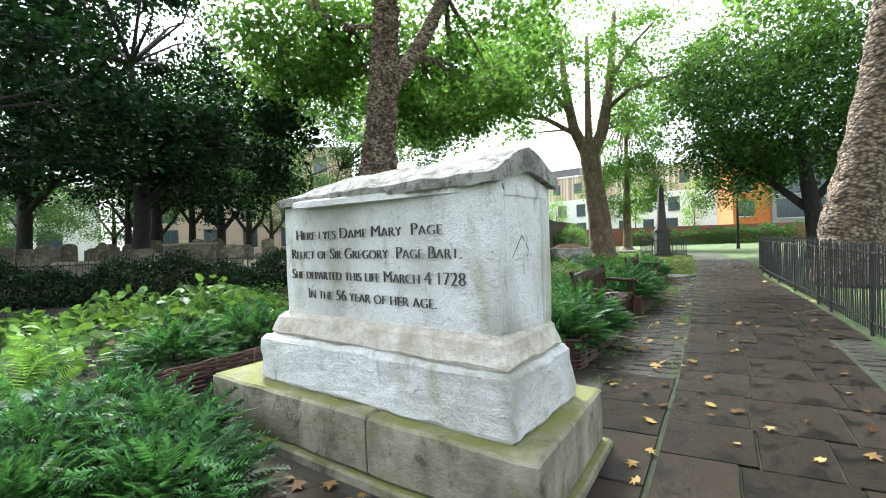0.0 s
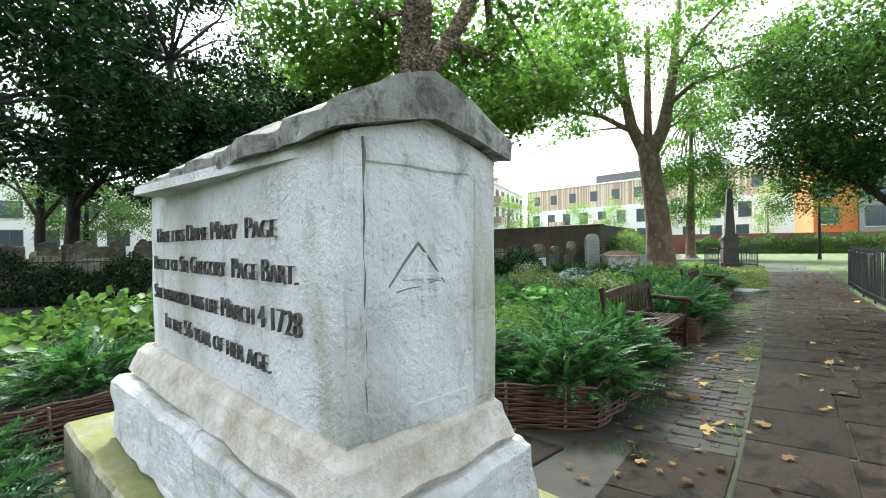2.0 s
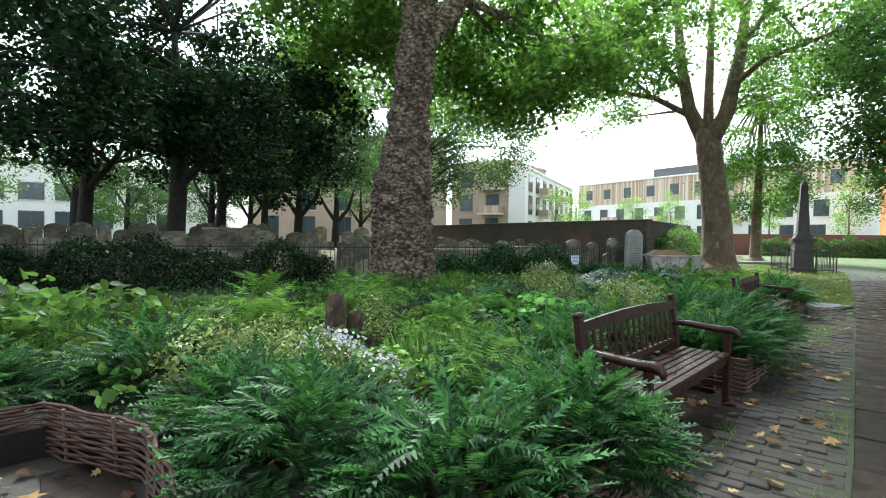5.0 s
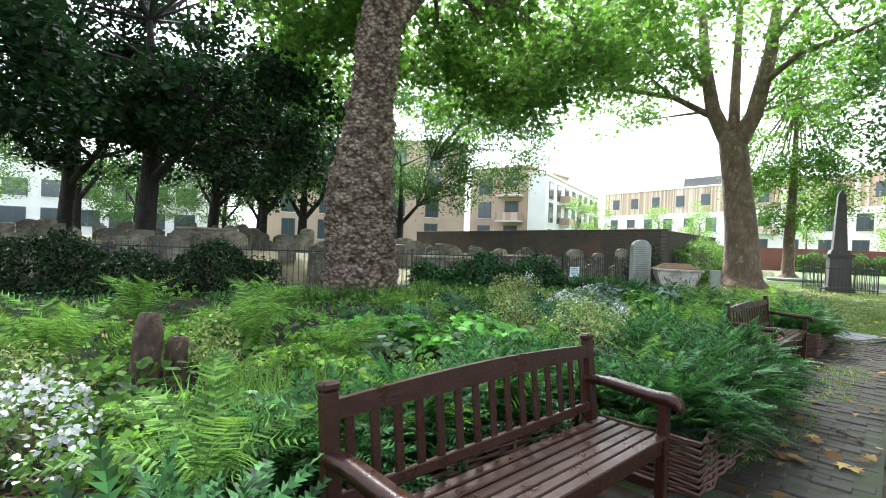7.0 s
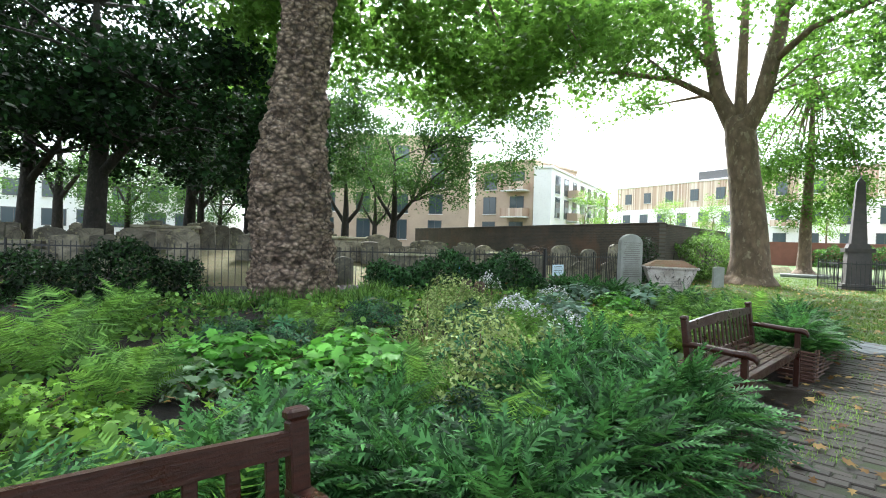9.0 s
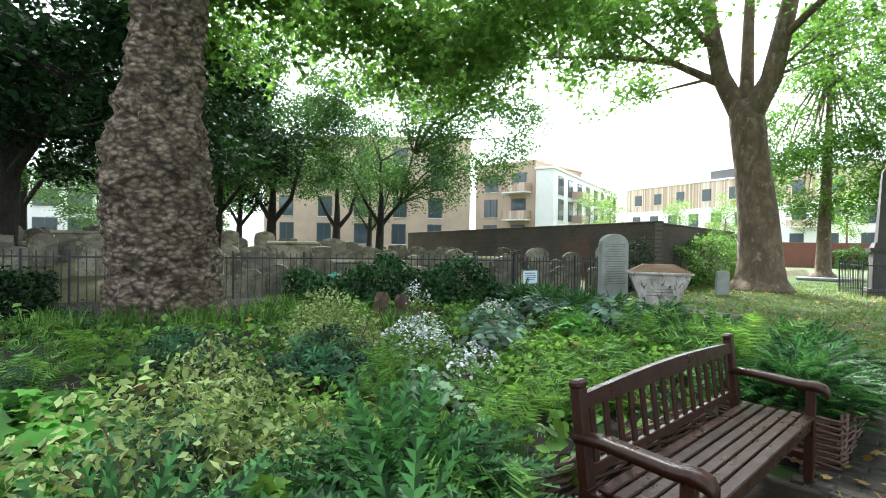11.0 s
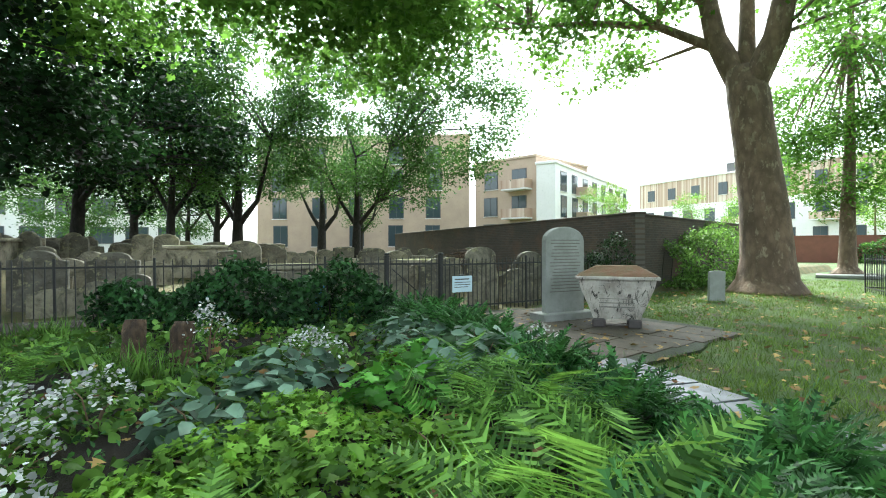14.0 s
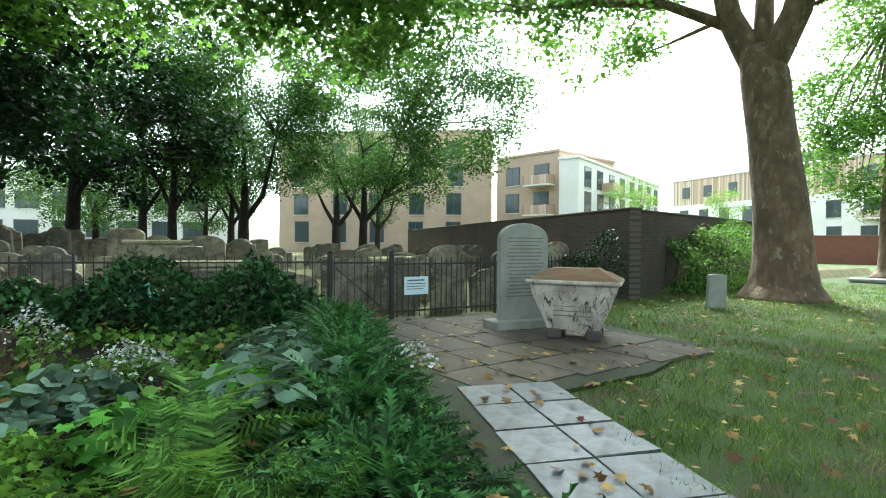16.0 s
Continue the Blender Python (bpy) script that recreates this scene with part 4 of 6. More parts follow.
# ---- graves ----


def slab_shape(w, h, t, top):
    """A headstone: its outline, extruded."""
    out = [(-w / 2, 0), (w / 2, 0)]
    if top == "round":
        out += [(w / 2 * math.cos(a), h - w / 2 * 0.55 + w / 2 * 0.55 * math.sin(a)) for a in np.linspace(0, math.pi, 11)]
    elif top == "shoulder":
        out += [(w / 2, h * 0.84), (w * 0.36, h * 0.86)] + [(w * 0.34 * math.cos(a), h * 0.86 + h * 0.14 * math.sin(a)) for a in np.linspace(0.2, math.pi - 0.2, 8)] + [(-w * 0.36, h * 0.86), (-w / 2, h * 0.84)]
    else:
        out += [(w / 2, h * 0.97), (w * 0.2, h), (-w * 0.3, h * 0.985), (-w / 2, h * 0.95)]
    n = len(out)
    e = 0.012
    ring = lambda y, s: [(x * (1 - s / w), y, z if z == 0 else z - s) for x, z in out]
    v = ring(-t / 2, e * 1.5) + ring(-t / 2 + e, 0) + ring(t / 2 - e, 0) + ring(t / 2, e * 1.5)
    f = [tuple(range(n - 1, -1, -1)), tuple(range(3 * n, 4 * n))]
    for r in range(3):
        f += [(r * n + i, r * n + (i + 1) % n, r * n + n + (i + 1) % n, r * n + n + i) for i in range(n)]
    return MB().add(v, f)


def headstone(x, y, w, h, top, turn, lean=0.0, mat=None, label="weathered grey headstone spotted with lichen", group="old headstones", z=None):
    zz = (rise(x, y) - 0.05) if z is None else z
    return solo("headstone", rough_up(slab_shape(w, h, 0.11, top).data("headstone", mat or GRAVE), 0.008, 3.0, 0, x), mat or GRAVE, label, "headstone", group, m=pose(x, y, zz, lean, rnd.uniform(-3, 3), turn))


big = thing("headstone", "tall round-topped grey headstone on a stone plinth", "headstone", "", pose(-7.4, 23.75, 0, 0, 0, 80))
part("stone", rough_up(slab_shape(0.96, 1.66, 0.13, "round").data("stone", GREYSTONE), 0.003, 3), GREYSTONE, big).location = (0, 0, 0.14)
part("plinth", MB().box(-0.66, 0.66, -0.26, 0.22, 0, 0.15, 0.015), GREYSTONE, big)
for i in range(17):
    w = 0.36 if i in (0, 1) else rnd.uniform(0.28, 0.40)
    part("inscription_line", MB().box(-w, w, -0.069, -0.064, 1.53 - i * 0.062, 1.548 - i * 0.062), INSCR, big)

# the bowl-sided chest by the headstone
chest = thing("chest_tomb", "bowl-sided stained white chest tomb with rusty hipped lid", "tomb", "", pose(-6.24, 23.78, 0, 0, 0, 34) @ Matrix.Diagonal((0.86, 0.86, 1.0, 1)))
for sx in (-0.34, 0.34):
    for sy in (-0.24, 0.24):
        part("foot", MB().box(sx - 0.13, sx + 0.13, sy - 0.11, sy + 0.11, 0, 0.17, 0.03), GRANITE, chest)
bowl = MB()
v, f = [], []
for z, s in ((0.16, 0.62), (0.24, 0.66), (0.45, 0.80), (0.66, 0.93), (0.80, 1.0), (0.85, 1.0)):
    v += [(-0.72 * s, -0.5 * s, z), (0.72 * s, -0.5 * s, z), (0.72 * s, 0.5 * s, z), (-0.72 * s, 0.5 * s, z)]
for i in range(5):
    f += [(i * 4 + k, i * 4 + (k + 1) % 4, i * 4 + 4 + (k + 1) % 4, i * 4 + 4 + k) for k in range(4)]
f += [(3, 2, 1, 0), tuple(len(v) - 4 + k for k in range(4))]
part("bowl", rough_up(bowl.add(v, f).data("bowl", CHESTST), 0.008, 4, 2), CHESTST, chest)
for i in range(6):
    z = 0.74 - i * 0.075
    part("inscription_line", MB().box(-0.34, 0.34, -0.008, 0.0, 0, 0.02, 0, pose(0, -0.5 * (0.62 + (z - 0.16) * 0.55) - 0.012, z, -16, 0, 0)), INSCR, chest)
rim = MB().box(-0.80, 0.80, -0.58, 0.58, 0.85, 0.91, 0.015)
part("rim", rough_up(rim.data("rim", CHESTST), 0.005, 4), CHESTST, chest)
hip = MB().add([(-0.78, -0.56, 0.91), (0.78, -0.56, 0.91), (0.78, 0.56, 0.91), (-0.78, 0.56, 0.91), (-0.4, -0.2, 1.08), (0.4, -0.2, 1.08), (0.4, 0.2, 1.08), (-0.4, 0.2, 1.08)],
               [(3, 2, 1, 0), (0, 1, 5, 4), (1, 2, 6, 5), (2, 3, 7, 6), (3, 0, 4, 7), (4, 5, 6, 7)])
part("lid", rough_up(hip.data("lid", CHESTLID), 0.014, 5, 3), CHESTLID, chest, "rust-brown lichened lid", True)

headstone(-7.0, 29.35, 0.42, 0.78, "flat", 55, 0, GREYSTONE, "small square grey grave marker beside a tree", "small markers", 0)
headstone(-9.9, 23.9, 0.78, 1.45, "round", 74, -4)
headstone(-10.1, 25.6, 0.74, 1.35, "round", 78, 3)
headstone(-10.4, 22.9, 0.95, 1.15, "shoulder", 70, 2)
headstone(-10.9, 21.9, 0.9, 1.1, "flat", 66, -3)
headstone(-9.9, 27.2, 0.7, 1.55, "round", 80, 0)
headstone(-13.6, 15.6, 1.05, 1.25, "shoulder", 64, 2)
headstone(-13.2, 16.8, 1.0, 1.2, "shoulder", 64, -2)
spots = random.Random(21)
for i in range(210):
    far = spots.random()
    y = spots.uniform(-1, 33)
    b = 0.55 + 17 * far ** 1.6
    x = None
    for k in range(80):
        xx = -9.5 - k * 0.4
        if behind(xx, y) > b:
            x = xx
            break
    if x is None or y > 29.2 - (x + 9) * 0.33:
        continue
    headstone(x, y, spots.uniform(0.5, 0.95), spots.uniform(0.6, 1.15), spots.choice(["round", "shoulder", "flat", "round"]), spots.uniform(58, 84), spots.uniform(-7, 7))


def box_tomb(x, y, turn, l=1.9, w=0.85, h=0.8):
    ob = thing("box_tomb", "low lichened stone box tomb with mossy ledger", "tomb", "box tombs", pose(x, y, rise(x, y) - 0.06, 0, 0, turn))
    part("chest", rough_up(MB().box(-l / 2, l / 2, -w / 2, w / 2, 0, h, 0.02).data("chest", GRAVE), 0.01, 2), GRAVE, ob)
    part("ledger", MB().box(-l / 2 - 0.09, l / 2 + 0.09, -w / 2 - 0.09, w / 2 + 0.09, h, h + 0.1, 0.025), BASE, ob, "mossy ledger slab")
    return ob


for x, y, a in ((-12.4, 19.6, 70), (-17.8, 9.6, 62), (-19.5, 14.0, 66), (-16.0, 19.2, 70), (-12.8, 24.5, 72)):
    box_tomb(x, y, a)

# ---- the obelisk in its railing ----
obel = thing("obelisk", "tall dark granite obelisk on a stepped pedestal", "obelisk", "", pose(-3.95, 34.7, 0, 0, 0, 20))


def tier(w0, w1, z0, z1):
    return MB().add([(sx * w, sy * w, z) for z, w in ((z0, w0), (z1, w1)) for sx, sy in ((-1, -1), (1, -1), (1, 1), (-1, 1))], [(3, 2, 1, 0), (4, 5, 6, 7)] + [(k, (k + 1) % 4, 4 + (k + 1) % 4, 4 + k) for k in range(4)])


part("step", tier(0.52, 0.50, 0, 0.22), GRANITE, obel)
part("pedestal", tier(0.40, 0.36, 0.22, 1.45), GRANITE, obel)
part("cornice", tier(0.45, 0.47, 1.45, 1.60), GRANITE, obel)
part("neck", tier(0.36, 0.30, 1.60, 1.78), GRANITE, obel)
sh = tier(0.25, 0.13, 1.78, 4.15)
sh.add(tier(0.13, 0.01, 4.15, 4.36).v, tier(0.13, 0.01, 4.15, 4.36).f)
part("shaft", sh, GRANITE, obel, "tapering shaft")
c, s_ = math.cos(radians(30)), math.sin(radians(30))
sq = [(-3.95 + 0.98 * (c * u - s_ * w), 34.9 + 0.98 * (s_ * u + c * w)) for u, w in ((-1, -1), (1, -1), (1, 1), (-1, 1), (-1, -1))]
railing(sq, 1.15, 0.14, "square black iron railing round the obelisk", "obelisk railing", 3)
solo("ledger_stone", rough_up(MB().box(-1.1, 1.1, -0.5, 0.5, -0.02, 0.12, 0.02).data("ledger", GREYSTONE), 0.006, 3), GREYSTONE, "flat grey ledger stone lying in grass", "ledger stone", m=pose(-7.6, 43.0, 0, 0, 0, 15))

# ---- trees ----


def trunk_mesh(pts, radii, n, knob, seed, name, mat, freq=2.6):
    """A trunk with burrs pushed out of its surface."""
    P, R = [], []
    pts = [Vector(p) for p in pts]
    for i in range(len(pts) - 1):
        k = max(2, int((pts[i + 1] - pts[i]).length / 0.055)) if knob > 0.03 else 4
        for j in range(k):
            P.append(pts[i].lerp(pts[i + 1], j / k))
            R.append(radii[i] + (radii[i + 1] - radii[i]) * j / k)
    P.append(pts[-1])
    R.append(radii[-1])
    me = MB().tube(P, R, n).data(name, mat, True)
    if knob:
        for v in me.vertices:
            q = v.co * freq + Vector((seed, seed, 0))
            push = noise.noise(q) * 0.5 + (0.5 - abs(noise.noise(q * 1.9)) * 2) * 0.32 + (0.5 - abs(noise.noise(Vector((q.x, q.y, q.z * 1.6)) * 3.4)) * 2) * 0.3
            ax = min(P, key=lambda p: abs(p.z - v.co.z))
            d = Vector((v.co.x - ax.x, v.co.y - ax.y, 0)).normalized()
            v.co += d * push * knob
    return me


def clumps(blobs, rng):
    """Centres of leaf clumps in ellipsoids, thicker towards their skins."""
    out = []
    for cx, cy, cz, rx, ry, rz, k in blobs:
        d = rng.normal(size=(k, 3))
        d /= np.linalg.norm(d, axis=1)[:, None]
        r = rng.uniform(0.25, 1.0, k) ** 0.45
        out.append(np.array([cx, cy, cz]) + d * r[:, None] * np.array([rx, ry, rz]))
    return np.concatenate(out)


def tree(name, label, trunk, radii, blobs, leaf_mat, bark, per=90, spread=0.55, size=0.17, knob=0.0, forks=(), n=14, seed=1, shape=OVAL, freq=2.6, twigs=22, group=""):
    """A tree: tapered trunk, given forks, limbs out to its leaf clumps, and a crown of many leaves."""
    rng = np.random.default_rng(seed)
    ob = thing(name, label, "tree", group, Matrix.Translation(trunk[0]))
    base = Vector(trunk[0])
    loc = [Vector(p) - base for p in trunk]
    part("trunk", trunk_mesh(loc, radii, n, knob, seed, "trunk", bark, freq), bark, ob)
    tips = [loc[-1]]
    for pts, rr in forks:
        lp = [Vector(p) - base for p in pts]
        part("limb", trunk_mesh(lp, rr, 10, knob * 0.35, seed + 2, "limb", bark), bark, ob)
        tips += lp[1:]
    C = clumps(blobs, rng) - np.array(base)
    for i in rng.choice(len(C), min(twigs, len(C)), replace=False):
        c = Vector(C[i])
        a = min(tips, key=lambda p: (p - c).length + (3 if p.z > c.z else 0))
        mid = a.lerp(c, 0.5) + Vector(rng.normal(size=3) * 0.25) + Vector((0, 0, 0.25))
        r0 = min(0.09, 0.02 + 0.012 * (c - a).length) * (1.0 if radii[0] > 0.25 else 0.6)
        part("branch", MB().tube([a, a.lerp(mid, 0.5), mid, c], [r0, r0 * 0.8, r0 * 0.55, 0.012], 6, False), bark, ob)
    k = len(C) * per
    P = np.repeat(C, per, axis=0) + rng.normal(size=(k, 3)) * spread * np.array([1, 1, 0.6])
    N = rng.normal(size=(k, 3)) * 0.65 + np.array([0, 0, 0.8])
    part("crown", leaves("crown", P, N, rng.uniform(0.65, 1.25, k) * size, shape, leaf_mat), leaf_mat, ob)
    return ob


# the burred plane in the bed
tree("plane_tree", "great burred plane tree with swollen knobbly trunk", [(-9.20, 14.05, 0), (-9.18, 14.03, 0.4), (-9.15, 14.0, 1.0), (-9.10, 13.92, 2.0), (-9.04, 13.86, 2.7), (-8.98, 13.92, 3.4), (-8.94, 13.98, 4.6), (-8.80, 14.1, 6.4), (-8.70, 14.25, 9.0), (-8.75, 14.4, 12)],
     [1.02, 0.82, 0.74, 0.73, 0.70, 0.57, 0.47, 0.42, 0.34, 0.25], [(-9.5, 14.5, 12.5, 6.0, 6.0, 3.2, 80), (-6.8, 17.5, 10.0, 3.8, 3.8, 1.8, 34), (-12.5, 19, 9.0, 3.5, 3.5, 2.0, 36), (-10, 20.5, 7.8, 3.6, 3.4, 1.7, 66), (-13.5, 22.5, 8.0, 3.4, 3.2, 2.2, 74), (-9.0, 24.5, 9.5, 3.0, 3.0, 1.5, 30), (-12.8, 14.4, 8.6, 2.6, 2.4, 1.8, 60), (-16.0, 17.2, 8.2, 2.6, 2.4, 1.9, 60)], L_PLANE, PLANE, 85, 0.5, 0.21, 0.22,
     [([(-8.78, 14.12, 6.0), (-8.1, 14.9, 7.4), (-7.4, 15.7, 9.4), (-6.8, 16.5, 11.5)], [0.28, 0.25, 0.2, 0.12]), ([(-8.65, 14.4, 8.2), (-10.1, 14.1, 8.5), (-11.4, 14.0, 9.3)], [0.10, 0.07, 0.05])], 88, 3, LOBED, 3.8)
# the forked plane by the lawn
tree("plane_tree", "tall forked plane tree with mottled bark on a lawn", [(-7.2, 33.2, -0.05), (-7.2, 33.2, 0.35), (-7.2, 33.2, 1.0), (-7.3, 33.2, 2.6), (-7.55, 33.2, 4.6), (-7.75, 33.2, 6.2), (-8.0, 33.2, 7.0)],
     [1.15, 0.86, 0.74, 0.66, 0.60, 0.60, 0.45], [(-7.5, 33.5, 15.5, 6.5, 6.0, 3.2, 80), (-12.2, 30, 10.6, 4, 4, 2.0, 50), (-3.6, 31.6, 11.0, 3.6, 3.6, 2.2, 42), (-8.5, 27.0, 11.2, 3.5, 3.5, 1.4, 26), (-13.5, 33, 9.2, 2.5, 2.5, 1.6, 26), (-14.5, 30, 12.5, 4, 4, 2.2, 50), (-10.6, 31.2, 9.6, 2.6, 2.6, 1.0, 26), (-12.8, 27.2, 9.8, 2.8, 2.8, 1.3, 30), (-4.2, 34.4, 9.0, 2.4, 2.4, 1.5, 28)], L_PLANE, PLANE2, 62, 0.42, 0.2, 0.02,
     [([(-7.9, 33.2, 6.4), (-8.7, 33.1, 8.2), (-9.1, 33.0, 10.5), (-9.5, 32.9, 15)], [0.40, 0.33, 0.26, 0.12]), ([(-7.7, 33.2, 6.3), (-7.0, 33.3, 7.8), (-6.5, 33.4, 10.5), (-6.1, 33.4, 15)], [0.42, 0.36, 0.28, 0.12]),
      ([(-7.8, 33.2, 6.8), (-7.9, 33.5, 9), (-7.9, 33.7, 14)], [0.28, 0.22, 0.12]), ([(-8.7, 33.1, 7.9), (-10.2, 32.2, 8.9), (-12.2, 31.0, 9.4), (-14, 30, 9.6)], [0.17, 0.14, 0.1, 0.05]), ([(-9.0, 33.0, 9.4), (-10.2, 32.0, 11.2), (-12.0, 31.0, 13)], [0.15, 0.11, 0.05]),
      ([(-6.6, 33.3, 9.2), (-5.2, 32.6, 9.9), (-3.6, 31.8, 9.9), (-2.2, 31, 10)], [0.15, 0.12, 0.09, 0.05]), ([(-6.4, 33.4, 11), (-5.0, 33.0, 12.6), (-3.6, 32.6, 13.6)], [0.13, 0.1, 0.05])], 28, 5, LOBED, 2.0, 40)
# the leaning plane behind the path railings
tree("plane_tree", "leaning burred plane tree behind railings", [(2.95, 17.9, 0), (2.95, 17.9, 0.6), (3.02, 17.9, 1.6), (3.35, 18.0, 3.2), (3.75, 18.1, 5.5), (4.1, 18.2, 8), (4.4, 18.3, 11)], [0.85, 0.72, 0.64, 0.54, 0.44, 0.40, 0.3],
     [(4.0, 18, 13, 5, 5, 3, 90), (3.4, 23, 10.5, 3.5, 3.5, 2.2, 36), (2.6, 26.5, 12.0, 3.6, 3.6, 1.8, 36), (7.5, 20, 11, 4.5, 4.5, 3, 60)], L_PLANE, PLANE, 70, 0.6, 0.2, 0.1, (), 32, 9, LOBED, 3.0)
# dark trees among the graves, crown shade put into their leaf colour
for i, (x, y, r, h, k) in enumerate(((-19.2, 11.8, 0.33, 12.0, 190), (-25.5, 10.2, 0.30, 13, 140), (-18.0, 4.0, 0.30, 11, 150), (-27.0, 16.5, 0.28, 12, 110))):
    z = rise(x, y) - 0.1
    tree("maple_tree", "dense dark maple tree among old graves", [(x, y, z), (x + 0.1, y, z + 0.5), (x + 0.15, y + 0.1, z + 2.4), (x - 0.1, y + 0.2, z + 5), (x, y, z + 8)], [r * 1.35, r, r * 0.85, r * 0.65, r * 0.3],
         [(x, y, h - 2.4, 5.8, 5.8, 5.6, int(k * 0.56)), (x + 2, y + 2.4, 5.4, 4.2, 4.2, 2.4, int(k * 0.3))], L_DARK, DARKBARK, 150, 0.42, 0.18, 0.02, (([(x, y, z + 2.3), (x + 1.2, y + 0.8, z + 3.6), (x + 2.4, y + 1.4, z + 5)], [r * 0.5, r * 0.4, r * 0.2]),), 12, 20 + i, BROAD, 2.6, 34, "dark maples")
# lighter trees farther back
for i, (x, y, r, h, w, k) in enumerate(((-33.0, 24.6, 0.36, 16, 5.4, 250), (-43.0, 34.5, 0.42, 17, 5.4, 180), (-30.2, 31.2, 0.30, 15.5, 4.8, 190), (-36.0, 19.5, 0.26, 14, 5.0, 150), (-30.0, 20.5, 0.24, 12.5, 4.2, 150), (-44, 26, 0.3, 15, 5.4, 160), (-47.0, 40.5, 0.3, 12, 3.6, 70), (-38.0, 12, 0.3, 14, 5.4, 150), (-47.0, 17.0, 0.24, 8.0, 5.0, 120), (-50.0, 25.0, 0.24, 8.0, 4.6, 100), (-44.0, 5.0, 0.24, 9.0, 5.2, 120))):
    z = max(rise(x, y), 0) - 0.1
    tree("street_tree", "slim leafy tree with spreading limbs behind graves", [(x, y, z), (x, y, z + 0.5), (x + 0.1, y, z + 2.4), (x, y + 0.1, z + 4.2), (x, y, z + 7)], [r * 1.3, r, r * 0.85, r * 0.6, r * 0.25],
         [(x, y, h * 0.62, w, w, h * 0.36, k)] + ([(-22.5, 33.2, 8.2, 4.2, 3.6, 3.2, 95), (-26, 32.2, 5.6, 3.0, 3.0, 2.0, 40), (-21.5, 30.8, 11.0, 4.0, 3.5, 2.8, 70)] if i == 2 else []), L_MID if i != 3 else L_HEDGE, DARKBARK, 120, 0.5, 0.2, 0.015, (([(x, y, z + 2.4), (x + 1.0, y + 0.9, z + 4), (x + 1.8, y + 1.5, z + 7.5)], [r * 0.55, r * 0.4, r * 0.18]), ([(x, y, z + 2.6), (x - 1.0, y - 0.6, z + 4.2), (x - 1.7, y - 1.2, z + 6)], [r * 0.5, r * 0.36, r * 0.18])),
         10, 40 + i, OVAL, 2.6, 24, "trees behind graves")
# lawn trees
tree("lawn_tree", "tall ovoid leafy tree with a pale trunk on the lawn", [(-8.6, 47.2, -0.05), (-8.6, 47.2, 0.3), (-8.6, 47.2, 1.2), (-8.6, 47.2, 3.0), (-8.5, 47.2, 7), (-8.5, 47.2, 12)], [0.75, 0.42, 0.36, 0.32, 0.22, 0.1], [(-8.6, 47.2, 5.6, 3.9, 3.6, 2.6, 130), (-8.4, 47.2, 9.2, 3.6, 3.4, 2.8, 110), (-8.3, 47.2, 13.0, 2.7, 2.6, 2.8, 70), (-8.3, 47.2, 16.0, 1.5, 1.5, 1.8, 24)], L_PLANE, PLANE2, 75, 0.45, 0.22, 0.01, (), 10, 60, OVAL)
tree("lawn_tree", "broad leafy tree with dark spreading limbs", [(3.4, 31.0, 0), (3.4, 31, 0.6), (3.3, 31, 2.0), (3.0, 31, 4.0), (2.6, 31, 7)], [0.6, 0.45, 0.4, 0.3, 0.16], [(2.2, 31.5, 7.4, 5.2, 5.2, 3.8, 230), (-0.2, 33, 5.2, 2.6, 2.6, 1.8, 40), (5.5, 33, 8.5, 5, 5, 4.4, 170), (-0.5, 37, 10.5, 3.6, 3.6, 3.0, 80)], L_MID, DARKBARK, 95, 0.6, 0.24, 0.02,
     (([(3.2, 31, 2.2), (1.6, 31.4, 3.8), (-0.2, 31.8, 4.9)], [0.2, 0.15, 0.07]), ([(3.2, 31, 2.6), (4.6, 31.2, 4.4), (5.8, 31.4, 6.2)], [0.2, 0.15, 0.07])), 12, 61, OVAL)
tree("lawn_tree", "young tree with feathery pale green crown", [(-0.3, 47.5, 0), (-0.3, 47.5, 0.5), (-0.3, 47.5, 2.2), (-0.3, 47.5, 4.5)], [0.14, 0.11, 0.09, 0.05], [(-0.5, 47.5, 4.6, 3.2, 2.6, 2.5, 60)], L_MID, DARKBARK, 90, 0.5, 0.17, 0.0, (), 8, 62, OVAL)
for i, (x, y) in enumerate(((-35.5, 64.0), (-28.5, 72), (-25.0, 76.0), (-30.5, 60.5), (-13.5, 76), (-5.5, 70))):
    tree("birch_tree", "slender pale green birch before white flats", [(x, y, 0), (x, y, 2), (x, y, 5)], [0.12, 0.1, 0.05], [(x, y, 5.0, 1.7, 1.7, 3.0, 34)], L_LIME, PLANE2, 70, 0.4, 0.2, 0.0, (), 8, 70 + i, OVAL, 2.6, 10, "birches")

# ---- shrubs, ferns and ground cover ----


def frond_shape(pairs, width, arch, droop, needle):
    """A frond along +x: a stem with pairs of leaflets, arching up and over."""
    v, f = [], []

    def mid(t):
        return t, arch * math.sin(min(1, t * 1.15) * math.pi * 0.62) - droop * t * t
    for i in range(pairs):
        t = (i + 0.6) / pairs
        x, z = mid(t)
        w = width * math.sin(math.pi * (0.16 + 0.84 * t)) ** 0.8 if not needle else width * (1.05 - 0.75 * t)
        fw = (1.0 if needle else 0.6) / pairs
        for s in (1, -1):
            o = len(v)
            v += [(x - fw * 0.55, 0, z), (x + fw * 0.55, 0, z), (x + fw * 0.4 + w * 0.45, s * w, z - w * 0.22)]
            f.append((o, o + 1, o + 2) if s > 0 else (o + 1, o, o + 2))
    return v, f


FERN = frond_shape(24, 0.17, 0.42, 0.30, False)
YEW = frond_shape(11, 0.22, 0.12, 0.22, True)


